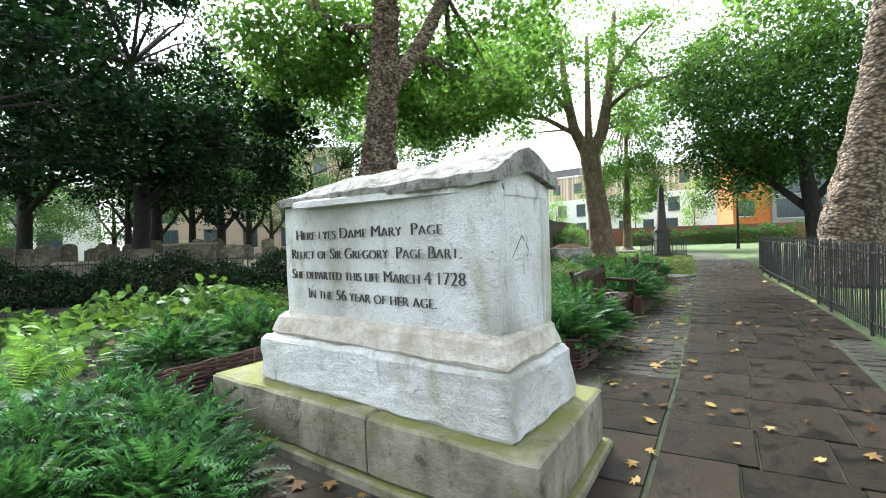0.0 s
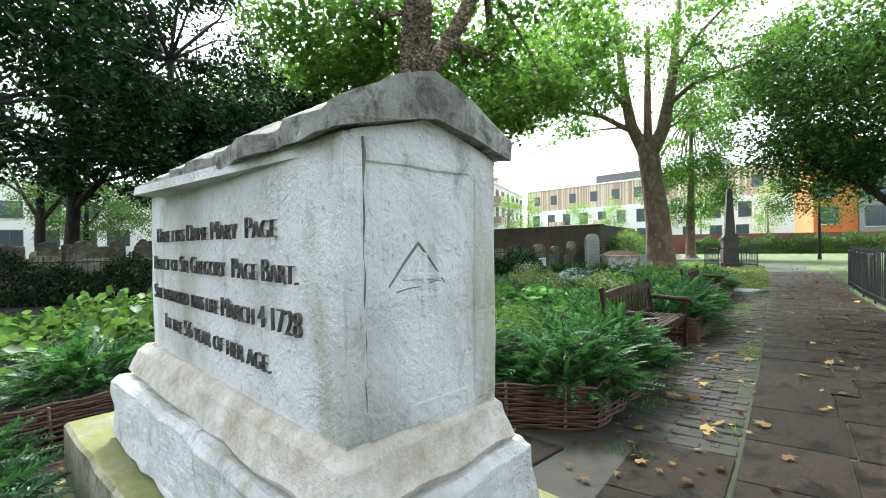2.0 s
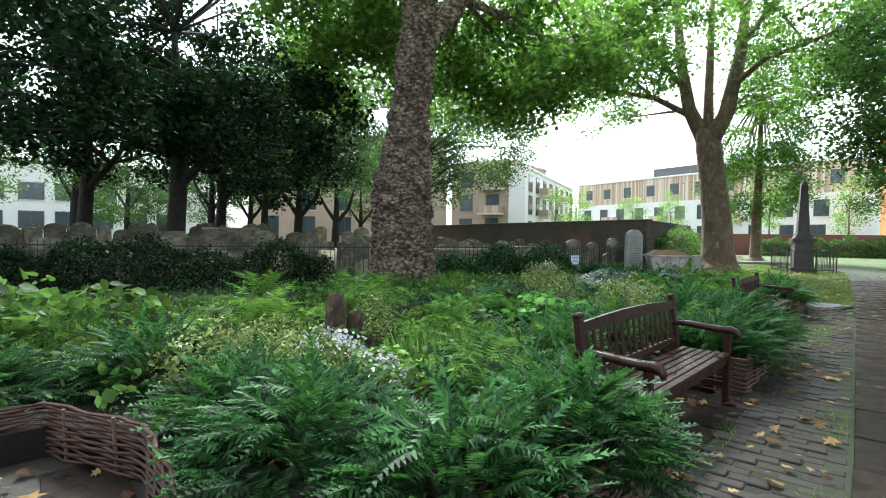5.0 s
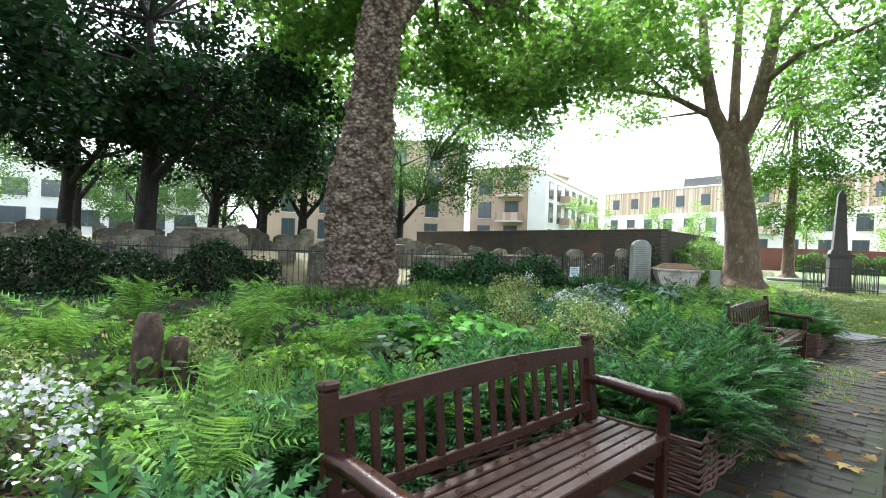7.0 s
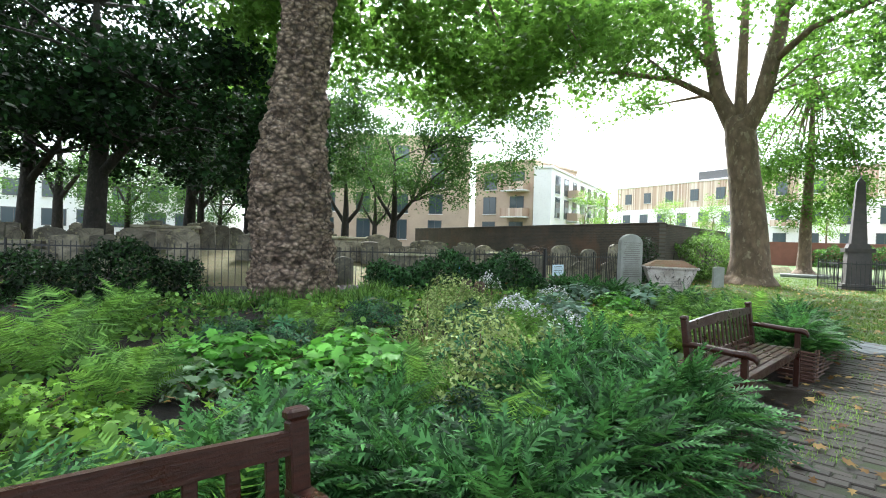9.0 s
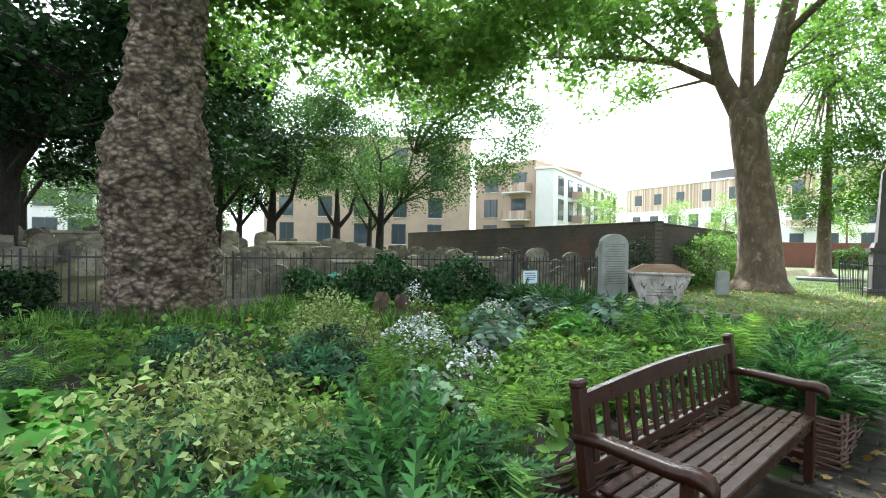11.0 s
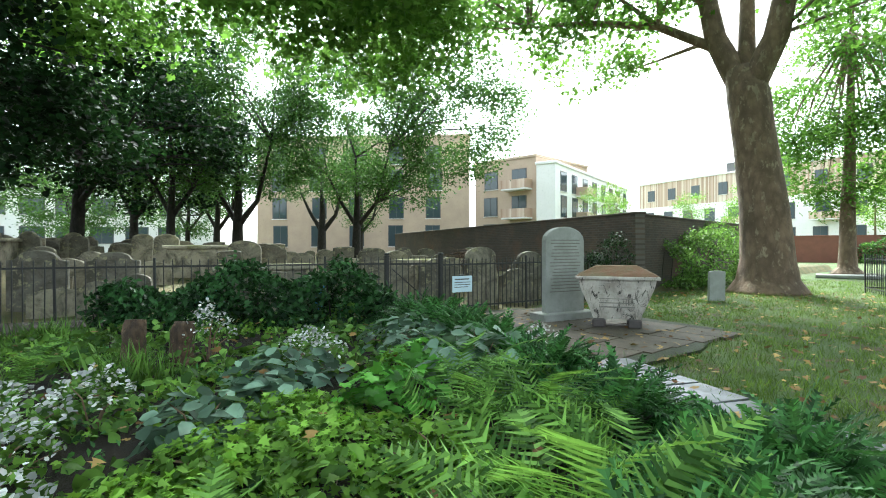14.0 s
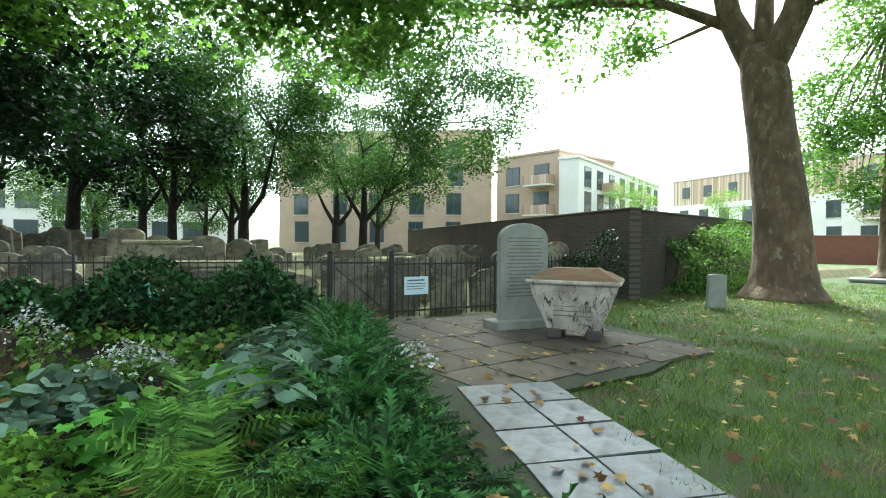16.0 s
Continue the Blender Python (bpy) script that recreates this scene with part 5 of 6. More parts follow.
def fronds(name, P, D, size, shape, mat, rng):
    """Fronds at P that grow along D."""
    P, D = np.asarray(P, float), np.asarray(D, float)
    k = len(P)
    D /= np.linalg.norm(D, axis=1)[:, None]
    up = np.array([0, 0, 1.0]) + rng.normal(size=(k, 3)) * 0.35
    B = np.cross(up, D)
    B /= np.linalg.norm(B, axis=1)[:, None] + 1e-9
    N = np.cross(D, B)
    pts = np.array(shape[0])
    s = np.broadcast_to(np.asarray(size, float), (k,))[:, None, None]
    V = P[:, None, :] + s * (pts[None, :, 0:1] * D[:, None, :] + pts[None, :, 1:2] * B[:, None, :] + pts[None, :, 2:3] * N[:, None, :])
    return raw_mesh(name, V.reshape(-1, 3), shape[1], len(pts), k, mat)


def fern(x, y, z, size, k=16, seed=0, mat=None, label="lush green fern in mulch"):
    rng = np.random.default_rng(seed)
    a = rng.uniform(0, 2 * np.pi, k)
    e = rng.uniform(0.35, 1.0, k)
    D = np.c_[np.cos(a) * np.cos(e), np.sin(a) * np.cos(e), np.sin(e)]
    ob = thing("fern", label, "fern", "ferns", pose(x, y, z))
    for d in D:
        part("frond", fronds("frond", [d * 0.02], [d], size * rng.uniform(0.7, 1.1), FERN, mat or L_FERN, rng), mat or L_FERN, ob)
    return ob


def yew(x, y, z, r, h, k=420, seed=0, label="feathery dark green yew shrub at a bed edge"):
    """A low spreading shrub of needle sprays."""
    rng = np.random.default_rng(seed)
    ob = thing("yew_shrub", label, "shrub", "yew shrubs", pose(x, y, z))
    a = rng.uniform(0, 2 * np.pi, k)
    q = rng.uniform(0, 1, k) ** 0.55
    P = np.c_[np.cos(a) * r * q, np.sin(a) * r * q, h * (1 - 0.75 * q ** 2) * rng.uniform(0.35, 1.0, k)]
    D = np.c_[np.cos(a) * (0.4 + q), np.sin(a) * (0.4 + q), rng.uniform(0.1, 1.0, k) * (1.2 - q * 0.7)] + rng.normal(size=(k, 3)) * 0.3
    part("sprays", fronds("sprays", P, D, rng.uniform(0.16, 0.34, k), YEW, L_YEW, rng), L_YEW, ob)
    for i in range(4):
        b = rng.uniform(0, 6.28)
        part("stem", MB().tube([(0, 0, -0.02), (math.cos(b) * r * 0.4, math.sin(b) * r * 0.4, h * 0.5), (math.cos(b) * r * 0.8, math.sin(b) * r * 0.8, h * 0.6)], [0.014, 0.01, 0.005], 5), DARKBARK, ob)
    return ob


for i, (x, y, r, h) in enumerate(((-1.05, 7.25, 0.62, 0.50), (-1.0, 8.1, 0.55, 0.52), (-1.85, 7.0, 0.62, 0.48), (-2.7, 7.1, 0.55, 0.42), (-4.2, 6.9, 0.6, 0.45), (-4.3, 5.6, 0.6, 0.42), (-4.2, 4.6, 0.5, 0.4),
                                      (-1.15, 11.4, 0.55, 0.45), (-1.2, 12.2, 0.6, 0.5), (-1.3, 13.1, 0.6, 0.5), (-1.9, 12.6, 0.5, 0.5), (-2.1, 13.6, 0.55, 0.5), (-2.3, 11.4, 0.4, 0.32), (-1.65, 17.0, 0.5, 0.45), (-1.8, 17.8, 0.5, 0.42), (-1.9, 18.6, 0.5, 0.4),
                                      (-2.9, 18.75, 0.5, 0.38), (-3.7, 19.0, 0.5, 0.42), (-4.6, 19.3, 0.55, 0.46), (-5.5, 19.7, 0.5, 0.42), (-6.4, 20.0, 0.5, 0.42), (-7.2, 20.2, 0.5, 0.4), (-2.3, 3.35, 0.5, 0.42), (-2.75, 2.9, 0.5, 0.5), (-1.75, 3.1, 0.42, 0.34), (-3.2, 3.5, 0.45, 0.40), (-2.2, 2.6, 0.5, 0.4), (-2.0, 10.5, 0.45, 0.4), (-2.05, 9.7, 0.45, 0.4), (-1.95, 9.05, 0.45, 0.4), (-2.5, 10.9, 0.4, 0.34), (-1.7, 11.2, 0.4, 0.36))):
    yew(x, y, 0.18 if not (y < 3.8) else 0.0, r * 0.86, h, int(820 * r), 100 + i)
for i, (x, y, s) in enumerate(((-2.1, 17.6, 0.75), (-3.0, 18.1, 0.7), (-2.85, 18.4, 0.5), (-4.0, 14.8, 0.5), (-6.3, 10.6, 0.8), (-5.1, 8.2, 0.75), (-5.4, 9.7, 0.7), (-3.8, 10.4, 0.6), (-6.9, 9.2, 0.8), (-2.0, 10.3, 0.6), (-1.95, 9.6, 0.55), (-2.1, 9.0, 0.6), (-5.0, 12.4, 0.6), (-2.6, 12.0, 0.6),
                                   (-2.4, 14.5, 0.6), (-2.6, 15.4, 0.55), (-2.5, 16.2, 0.6), (-6.2, 12.8, 0.6), (-7.4, 11.0, 0.7), (-4.9, 7.4, 0.6), (-6.0, 6.4, 0.7), (-1.6, 11.9, 0.6), (-1.5, 13.6, 0.6), (-3.4, 9.2, 0.5), (-4.0, 3.2, 0.6), (-4.8, 3.6, 0.6), (-2.14, 17.3, 0.85), (-3.46, 17.96, 0.8), (-1.95, 8.5, 0.7), (-4.95, 8.16, 0.85), (-5.17, 10.0, 0.8), (-5.86, 10.3, 0.85), (-4.0, 10.5, 0.6), (-6.2, 15.6, 0.6), (-4.3, 14.95, 0.4), (-3.7, 14.5, 0.45))):
    fern(x, y, 0.2, s, 18, 200 + i)


def patch(name, label, category, blobs, per, size, shape, mat, tall, kind="stuff", group="", tilt=0.8, seed=0):
    """Low leafy growth over the bed: blobs are (x, y, radius, height)."""
    rng = np.random.default_rng(seed)
    P = []
    for x, y, r, h in blobs:
        k = int(per * r * r)
        a, q = rng.uniform(0, 2 * np.pi, k), rng.uniform(0, 1, k) ** 0.5
        P.append(np.c_[x + np.cos(a) * r * q, y + np.sin(a) * r * q, 0.2 + h * (1 - 0.6 * q ** 2) * rng.uniform(tall, 1.0, k)])
    P = np.concatenate(P)
    keep = np.array([inside(px, py, BED) for px, py, _ in P])
    P = P[keep]
    N = rng.normal(size=(len(P), 3)) * tilt + np.array([0, 0, 1.0])
    return solo(name, leaves(name, P, N, rng.uniform(0.6, 1.25, len(P)) * size, shape, mat), mat, label, category, group, kind)


gr = np.random.default_rng(88)


def scatter(k, x0, x1, y0, y1, r0, r1, h0, h1, keep=None):
    out = []
    while len(out) < k:
        x, y = gr.uniform(x0, x1), gr.uniform(y0, y1)
        if inside(x, y, BED) and (keep is None or keep(x, y)):
            out.append((x, y, gr.uniform(r0, r1), gr.uniform(h0, h1)))
    return out


# bare mulch between the plants: (x, y, radius)
BARE = [(-2.75, 11.75, 0.42), (-3.05, 9.5, 0.45), (-2.45, 7.75, 0.35), (-3.95, 15.15, 0.26), (-3.1, 10.6, 0.3), (-4.6, 9.6, 0.4), (-2.8, 16.9, 0.22), (-5.0, 13.4, 0.3), (-3.3, 14.2, 0.25)]


def bare(x, y):
    return any((x - bx) ** 2 + (y - by) ** 2 < br * br for bx, by, br in BARE)


patch("ground_cover", "mixed green ground cover filling the flower bed", "ground cover", [q for q in scatter(230, -10, -1, 5.5, 20.5, 0.3, 0.7, 0.08, 0.34) if not bare(q[0], q[1])], 230, 0.10, BROAD, L_COVER, 0.2, seed=1)
patch("ground_cover", "lime green foliage among darker leaves", "ground cover", [q for q in scatter(60, -8, -2, 7, 19, 0.2, 0.5, 0.12, 0.32) if not bare(q[0], q[1])], 420, 0.07, LOBED, L_LIME, 0.3, seed=2)
patch("ground_cover", "small dark leaves and herbs beneath the shrubs", "ground cover", [q for q in scatter(130, -11, -2, 3, 20.5, 0.35, 0.7, 0.10, 0.4) if not bare(q[0], q[1])], 260, 0.06, OVAL, L_YEW, 0.2, seed=3)
chips = []
for bx, by, br in BARE:
    for _ in range(int(900 * br)):
        a_, q_ = gr.uniform(0, 6.283), (br + 0.12) * gr.uniform(0, 1) ** 0.5
        if inside(bx + math.cos(a_) * q_, by + math.sin(a_) * q_, BED):
            chips.append((bx + math.cos(a_) * q_, by + math.sin(a_) * q_, 0.205 + gr.uniform(0, 0.02)))
solo("bark_mulch", leaves("bark_mulch", chips, gr.normal(size=(len(chips), 3)) * 0.35 + np.array([0, 0, 1]), gr.uniform(0.025, 0.075, len(chips)), OVAL, CHIP), CHIP, "loose red-brown bark chips on the soil", "mulch", kind="stuff")
WHORL = ([(0, 0, 0)] + [p for k in range(7) for p in ((0.42 * math.cos(k * 0.898 - 0.17), 0.42 * math.sin(k * 0.898 - 0.17), 0.10), (0.62 * math.cos(k * 0.898), 0.62 * math.sin(k * 0.898), 0.02), (0.42 * math.cos(k * 0.898 + 0.17), 0.42 * math.sin(k * 0.898 + 0.17), 0.10))],
         [(0, 1 + 3 * k, 2 + 3 * k, 3 + 3 * k) for k in range(7)])
PALM = ([(-0.15, 0, 0)] + [(0.5 * math.cos(w) * (1.0 if k % 2 == 0 else 0.72), 0.5 * math.sin(w) * (1.0 if k % 2 == 0 else 0.72), -0.05 if k % 2 == 0 else 0.03) for k, w in enumerate(np.linspace(-2.5, 2.5, 11))], [(0, k, k + 1) for k in range(1, 11)])


def clump(name, label, category, group, x, y, r, h, k, size, shape, mat, tilt, seed, low=0.35):
    """One plant: leaves over a low dome, on thin stems that rise from its base."""
    rng = np.random.default_rng(seed)
    ob = thing(name, label, category, group, pose(x, y, 0.2))
    a_, q_ = rng.uniform(0, 2 * np.pi, k), rng.uniform(0, 1, k) ** 0.5
    rr = r * (1 + 0.18 * np.sin(a_ * 3 + seed) + 0.1 * np.sin(a_ * 5 + seed * 2))
    z = h * np.sqrt(np.clip(1 - 0.85 * q_ ** 2, 0, 1)) * rng.uniform(low, 1.0, k)
    P_ = np.c_[np.cos(a_) * rr * q_, np.sin(a_) * rr * q_, z]
    N_ = rng.normal(size=(k, 3)) * tilt + np.c_[np.cos(a_) * q_ * 0.5, np.sin(a_) * q_ * 0.5, np.ones(k)]
    part("foliage", leaves("foliage", P_, N_, rng.uniform(0.6, 1.25, k) * size, shape, mat), mat, ob)
    for i in range(7):
        e = P_[rng.integers(k)]
        part("stem", MB().tube([(e[0] * 0.15, e[1] * 0.15, -0.01), (e[0] * 0.5, e[1] * 0.5, e[2] * 0.7), tuple(e)], [0.008, 0.006, 0.003], 4), STAKE, ob)
    return ob


for i, (x, y, r, h) in enumerate(((-3.62, 11.95, 0.50, 0.42), (-4.15, 11.40, 0.50, 0.42), (-3.10, 12.20, 0.36, 0.36), (-3.95, 12.35, 0.50, 0.44), (-3.45, 11.45, 0.34, 0.34), (-4.7, 11.2, 0.4, 0.4), (-4.9, 18.6, 0.45, 0.4), (-4.3, 17.9, 0.4, 0.36))):
    clump("palmate_plant", "bright green plant with broad lobed leaves", "plant", "palmate plants", x, y, r, h, int(620 * r * r) + 40, 0.15, PALM, L_PALM, 0.32, 300 + i)
for i, (x, y, r, h) in enumerate(((-4.75, 14.60, 0.48, 0.46), (-4.3, 14.35, 0.36, 0.36), (-2.05, 12.1, 0.36, 0.36), (-4.95, 12.0, 0.45, 0.42), (-5.4, 11.6, 0.4, 0.4), (-2.6, 7.25, 0.3, 0.34), (-3.0, 12.85, 0.3, 0.5), (-5.6, 13.6, 0.45, 0.45))):
    clump("evergreen_shrub", "low dark evergreen shrub with whorled leathery leaves", "shrub", "whorled evergreens", x, y, r, h, int(620 * r * r) + 40, 0.15, WHORL, L_TEAL, 0.4, 320 + i)
for i, (x, y, r, h) in enumerate(((-2.70, 12.72, 0.52, 0.78), (-2.25, 12.35, 0.36, 0.55), (-3.1, 13.3, 0.40, 0.62), (-2.5, 13.4, 0.34, 0.55), (-5.44, 14.9, 0.50, 0.80), (-5.95, 15.2, 0.42, 0.72), (-5.05, 15.05, 0.32, 0.6), (-4.25, 9.25, 0.28, 0.62), (-2.9, 7.5, 0.45, 0.6), (-3.5, 7.1, 0.42, 0.62), (-4.1, 7.9, 0.40, 0.5), (-4.2, 13.4, 0.4, 0.62))):
    clump("variegated_shrub", "cream-flecked variegated bush in the bed", "shrub", "variegated bushes", x, y, r, h, int(5200 * r * r) + 120, 0.05, OVAL, L_VARI, 0.9, 340 + i, 0.15)
for i, (x, y, r, h) in enumerate(((-3.4, 16.25, 0.60, 0.22), (-3.6, 17.15, 0.60, 0.26), (-4.35, 17.2, 0.50, 0.24), (-3.95, 16.6, 0.48, 0.24), (-2.9, 15.7, 0.5, 0.22), (-2.45, 8.4, 0.42, 0.26), (-3.1, 8.5, 0.4, 0.22), (-2.9, 17.4, 0.4, 0.26), (-3.2, 13.9, 0.42, 0.3), (-3.3, 10.1, 0.4, 0.26), (-2.6, 10.3, 0.36, 0.28), (-3.8, 9.9, 0.4, 0.3), (-5.3, 9.2, 0.5, 0.3), (-4.6, 10.6, 0.4, 0.3))):
    clump("creeping_plant", "spreading fresh green creeping plant with small leaves", "plant", "creeping plants", x, y, r, h, int(2600 * r * r) + 60, 0.065, LOBED, L_LIME, 0.4, 360 + i)
for i, (x, y, r, h) in enumerate(((-2.12, 13.05, 0.20, 0.46), (-3.25, 17.6, 0.24, 0.34), (-2.55, 15.9, 0.16, 0.3))):
    clump("golden_plant", "small vivid yellow-green leafy plant", "plant", "golden plants", x, y, r, h, 110, 0.085, PALM, L_LIME, 0.4, 380 + i)
for i, (x, y, r, h) in enumerate(((-4.47, 16.62, 0.40, 0.34), (-5.41, 17.5, 0.48, 0.36), (-4.95, 17.2, 0.30, 0.28), (-5.5, 19.1, 0.5, 0.42), (-6.2, 19.3, 0.5, 0.42), (-4.1, 18.6, 0.5, 0.62), (-4.6, 19.0, 0.4, 0.5), (-3.3, 3.0, 0.3, 0.3))):
    clump("hosta", "grey-green hosta with broad ribbed leaves", "hosta", "hostas", x, y, r, h, int(420 * r * r) + 34, 0.145, BROAD, L_GREY, 0.34, 400 + i)
for i, (x, y, r, h) in enumerate(((-3.54, 14.85, 0.30, 0.3), (-3.2, 14.7, 0.26, 0.26), (-2.72, 11.55, 0.14, 0.2), (-4.5, 15.2, 0.24, 0.26), (-3.9, 10.9, 0.3, 0.3), (-2.75, 9.0, 0.3, 0.3))):
    clump("pale_plant", "pale silvery green plant with lobed leaves", "plant", "pale plants", x, y, r, h, int(700 * r * r) + 20, 0.11, PALM, L_PALE, 0.4, 420 + i)
for i, (x, y, r, h) in enumerate(((-4.94, 15.66, 0.34, 0.40), (-4.5, 15.62, 0.32, 0.36), (-3.84, 15.62, 0.28, 0.32), (-3.62, 15.35, 0.2, 0.28), (-5.25, 16.1, 0.3, 0.40), (-5.79, 17.9, 0.36, 0.4), (-2.95, 7.95, 0.30, 0.42), (-3.35, 8.0, 0.28, 0.42), (-2.5, 8.0, 0.18, 0.34), (-6.9, 17.2, 0.3, 0.6), (-4.6, 19.9, 0.25, 0.4))):
    fl_ = clump("white_flowers", "drift of small white flowers over green leaves", "flowers", "white flowers", x, y, r, h, int(1500 * r * r) + 30, 0.06, OVAL, L_COVER, 0.6, 440 + i)
    rg = np.random.default_rng(460 + i)
    kk = int(1500 * r * r) + 30
    a_, q_ = rg.uniform(0, 6.283, kk), rg.uniform(0, 1, kk) ** 0.6 * r
    part("blossoms", leaves("blossoms", np.c_[np.cos(a_) * q_, np.sin(a_) * q_, h * rg.uniform(0.8, 1.15, kk) * (1 - 0.5 * (q_ / r) ** 2)], rg.normal(size=(kk, 3)) * 0.5 + np.array([0.2, -0.2, 1]), rg.uniform(0.025, 0.045, kk), BROAD, PETAL), PETAL, fl_, "white petals")
patch("tall_herbs", "broad bright green herbs beside the railings", "plants", [(-6.2, 6.2, 0.8, 0.85), (-5.6, 5.4, 0.6, 0.6), (-7.2, 7.2, 0.8, 0.6), (-6.9, 5.0, 0.8, 0.5), (-8.2, 6.0, 0.9, 0.6), (-5.4, 4.2, 0.7, 0.45), (-6.6, 3.6, 0.8, 0.5), (-8.0, 4.2, 0.9, 0.5), (-5.2, 2.6, 0.8, 0.4), (-7.0, 2.2, 0.9, 0.4)], 260, 0.17, BROAD, L_COVER, 0.35, seed=7)
# grassy tufts
gb = []
for x, y in ((-3.0, 9.0), (-2.7, 9.4), (-8.4, 13.4), (-8.1, 14.2), (-8.0, 15.0), (-6.3, 16.4), (-8.6, 12.6), (-9.0, 15.8)):
    gb += [(x + gr.normal() * 0.18, y + gr.normal() * 0.18) for _ in range(220)]
gP = np.array([(x, y, 0.19) for x, y in gb])
gD = np.c_[gr.normal(size=len(gP)) * 0.35, gr.normal(size=len(gP)) * 0.35, np.ones(len(gP))]
solo("grass_tufts", fronds("grass_tufts", gP, gD, gr.uniform(0.25, 0.45, len(gP)), BLADE, L_COVER, gr), L_COVER, "long arching grass tufts", "grass", kind="stuff")


def hedge(name, label, runs, per, size, mat, seed, group=""):
    """A loose clipped hedge of leaf clumps along a line: (x, y, half width, height)."""
    rng = np.random.default_rng(seed)
    ob = thing(name, label, "hedge", group, pose(runs[0][0], runs[0][1], 0))
    P = []
    for (x0, y0, w0, h0), (x1, y1, w1, h1) in zip(runs, runs[1:]):
        d = math.hypot(x1 - x0, y1 - y0)
        k = int(per * d)
        t = rng.uniform(0, 1, k)
        a = rng.uniform(0, 2 * np.pi, k)
        q = rng.uniform(0.5, 1.0, k) ** 0.5
        w, h = w0 + (w1 - w0) * t, h0 + (h1 - h0) * t
        nx_, ny_ = -(y1 - y0) / d, (x1 - x0) / d
        lump = 1 + 0.16 * np.sin(t * d * 2.1 + seed) + 0.1 * np.sin(t * d * 5.3)
        P.append(np.c_[x0 + (x1 - x0) * t + nx_ * np.cos(a) * q * w, y0 + (y1 - y0) * t + ny_ * np.cos(a) * q * w, np.maximum(0.05, h * 0.5 * (1 + np.sin(a) * q) * lump)])
        for i in range(int(d / 0.4)):
            tt = i / max(1, int(d / 0.4))
            part("woody_stem", MB().tube([(x0 + (x1 - x0) * tt - runs[0][0], y0 + (y1 - y0) * tt - runs[0][1], 0), (x0 + (x1 - x0) * tt - runs[0][0] + rng.normal() * 0.1, y0 + (y1 - y0) * tt - runs[0][1] + rng.normal() * 0.1, h0 * 0.8)], [0.02, 0.008], 5), DARKBARK, ob)
    P = np.concatenate(P) - np.array([runs[0][0], runs[0][1], 0])
    P += rng.normal(size=P.shape) * 0.05
    N = rng.normal(size=P.shape) * 0.8 + np.array([0.25, -0.2, 0.7])
    part("foliage", leaves("foliage", P, N, rng.uniform(0.6, 1.3, len(P)) * size, OVAL, mat), mat, ob)
    return ob


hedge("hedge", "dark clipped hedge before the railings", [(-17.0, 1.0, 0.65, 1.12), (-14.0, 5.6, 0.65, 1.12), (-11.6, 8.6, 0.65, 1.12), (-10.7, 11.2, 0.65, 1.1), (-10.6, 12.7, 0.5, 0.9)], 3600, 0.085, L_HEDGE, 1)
hedge("elder_bush", "leafy dark green elder bush beside the gate", [(-10.2, 16.4, 0.45, 0.7), (-9.4, 18.0, 0.85, 1.05), (-8.5, 19.4, 0.95, 1.08), (-8.2, 20.4, 0.5, 0.8)], 2600, 0.115, L_ELDER, 2)
hedge("hedge", "bright bushes against the brick wall", [(-9.7, 31.5, 0.9, 1.5), (-9.2, 33.6, 1.1, 1.9), (-10.2, 36.5, 1.2, 2.0)], 2200, 0.11, L_COVER, 3)
hedge("hedge", "ivy growing over railings by the wall", [(-9.2, 26.8, 0.3, 1.3), (-9.3, 28.6, 0.5, 1.5)], 2200, 0.08, L_HEDGE, 4)
hedge("hedge", "low shrubs along the far wall", [(-12, 64.5, 1.2, 1.6), (-2, 68.5, 1.4, 1.8), (5, 71.5, 1.4, 2.0)], 700, 0.2, L_MID, 5)
hedge("hedge", "dark shrubs at the end of the brick wall", [(-12.0, 42.5, 1.0, 1.7), (-13.5, 47.0, 1.2, 2.0)], 1400, 0.14, L_MID, 6)


def stump(x, y, h, r, seed, label):
    me = trunk_mesh([(0, 0, 0), (0.01, 0, h * 0.4), (0.03, 0.01, h * 0.8), (0.02, 0.02, h)], [r * 1.3, r, r * 0.95, r * 0.8], 14, 0.035, seed, "stump", STUMPW, 7)
    return solo("tree_stump", me, STUMPW, label, "stump", "stumps", m=pose(x, y, 0.17))


stump(-4.3, 8.75, 0.62, 0.11, 3, "rotten brown tree stump among ferns")
stump(-4.22, 8.95, 0.42, 0.09, 5, "low broken stump beside another")
stump(-6.85, 16.5, 0.55, 0.11, 7, "split red-brown stump beside white flowers")
stump(-6.95, 16.95, 0.48, 0.12, 8, "squat split stump beside white flowers")

# twig pile behind the railings
tw = MB()
for i in range(90):
    a, r = gr.uniform(0, 6.28), abs(gr.normal()) * 0.45
    p = Vector((math.cos(a) * r, math.sin(a) * r, max(0.05, 0.62 - r * 0.5) * gr.uniform(0.3, 1)))
    d = Vector((gr.normal(), gr.normal(), gr.normal() * 0.35)).normalized() * gr.uniform(0.25, 0.5)
    tw.tube([p - d, p + Vector((0, 0, 0.04)), p + d], [0.012, 0.012, 0.006], 5)
solo("brushwood_pile", tw, STUMPW, "heap of cut twigs on a grave", "twigs", m=pose(-12.1, 25.2, rise(-12.1, 25.2) + 0.55))



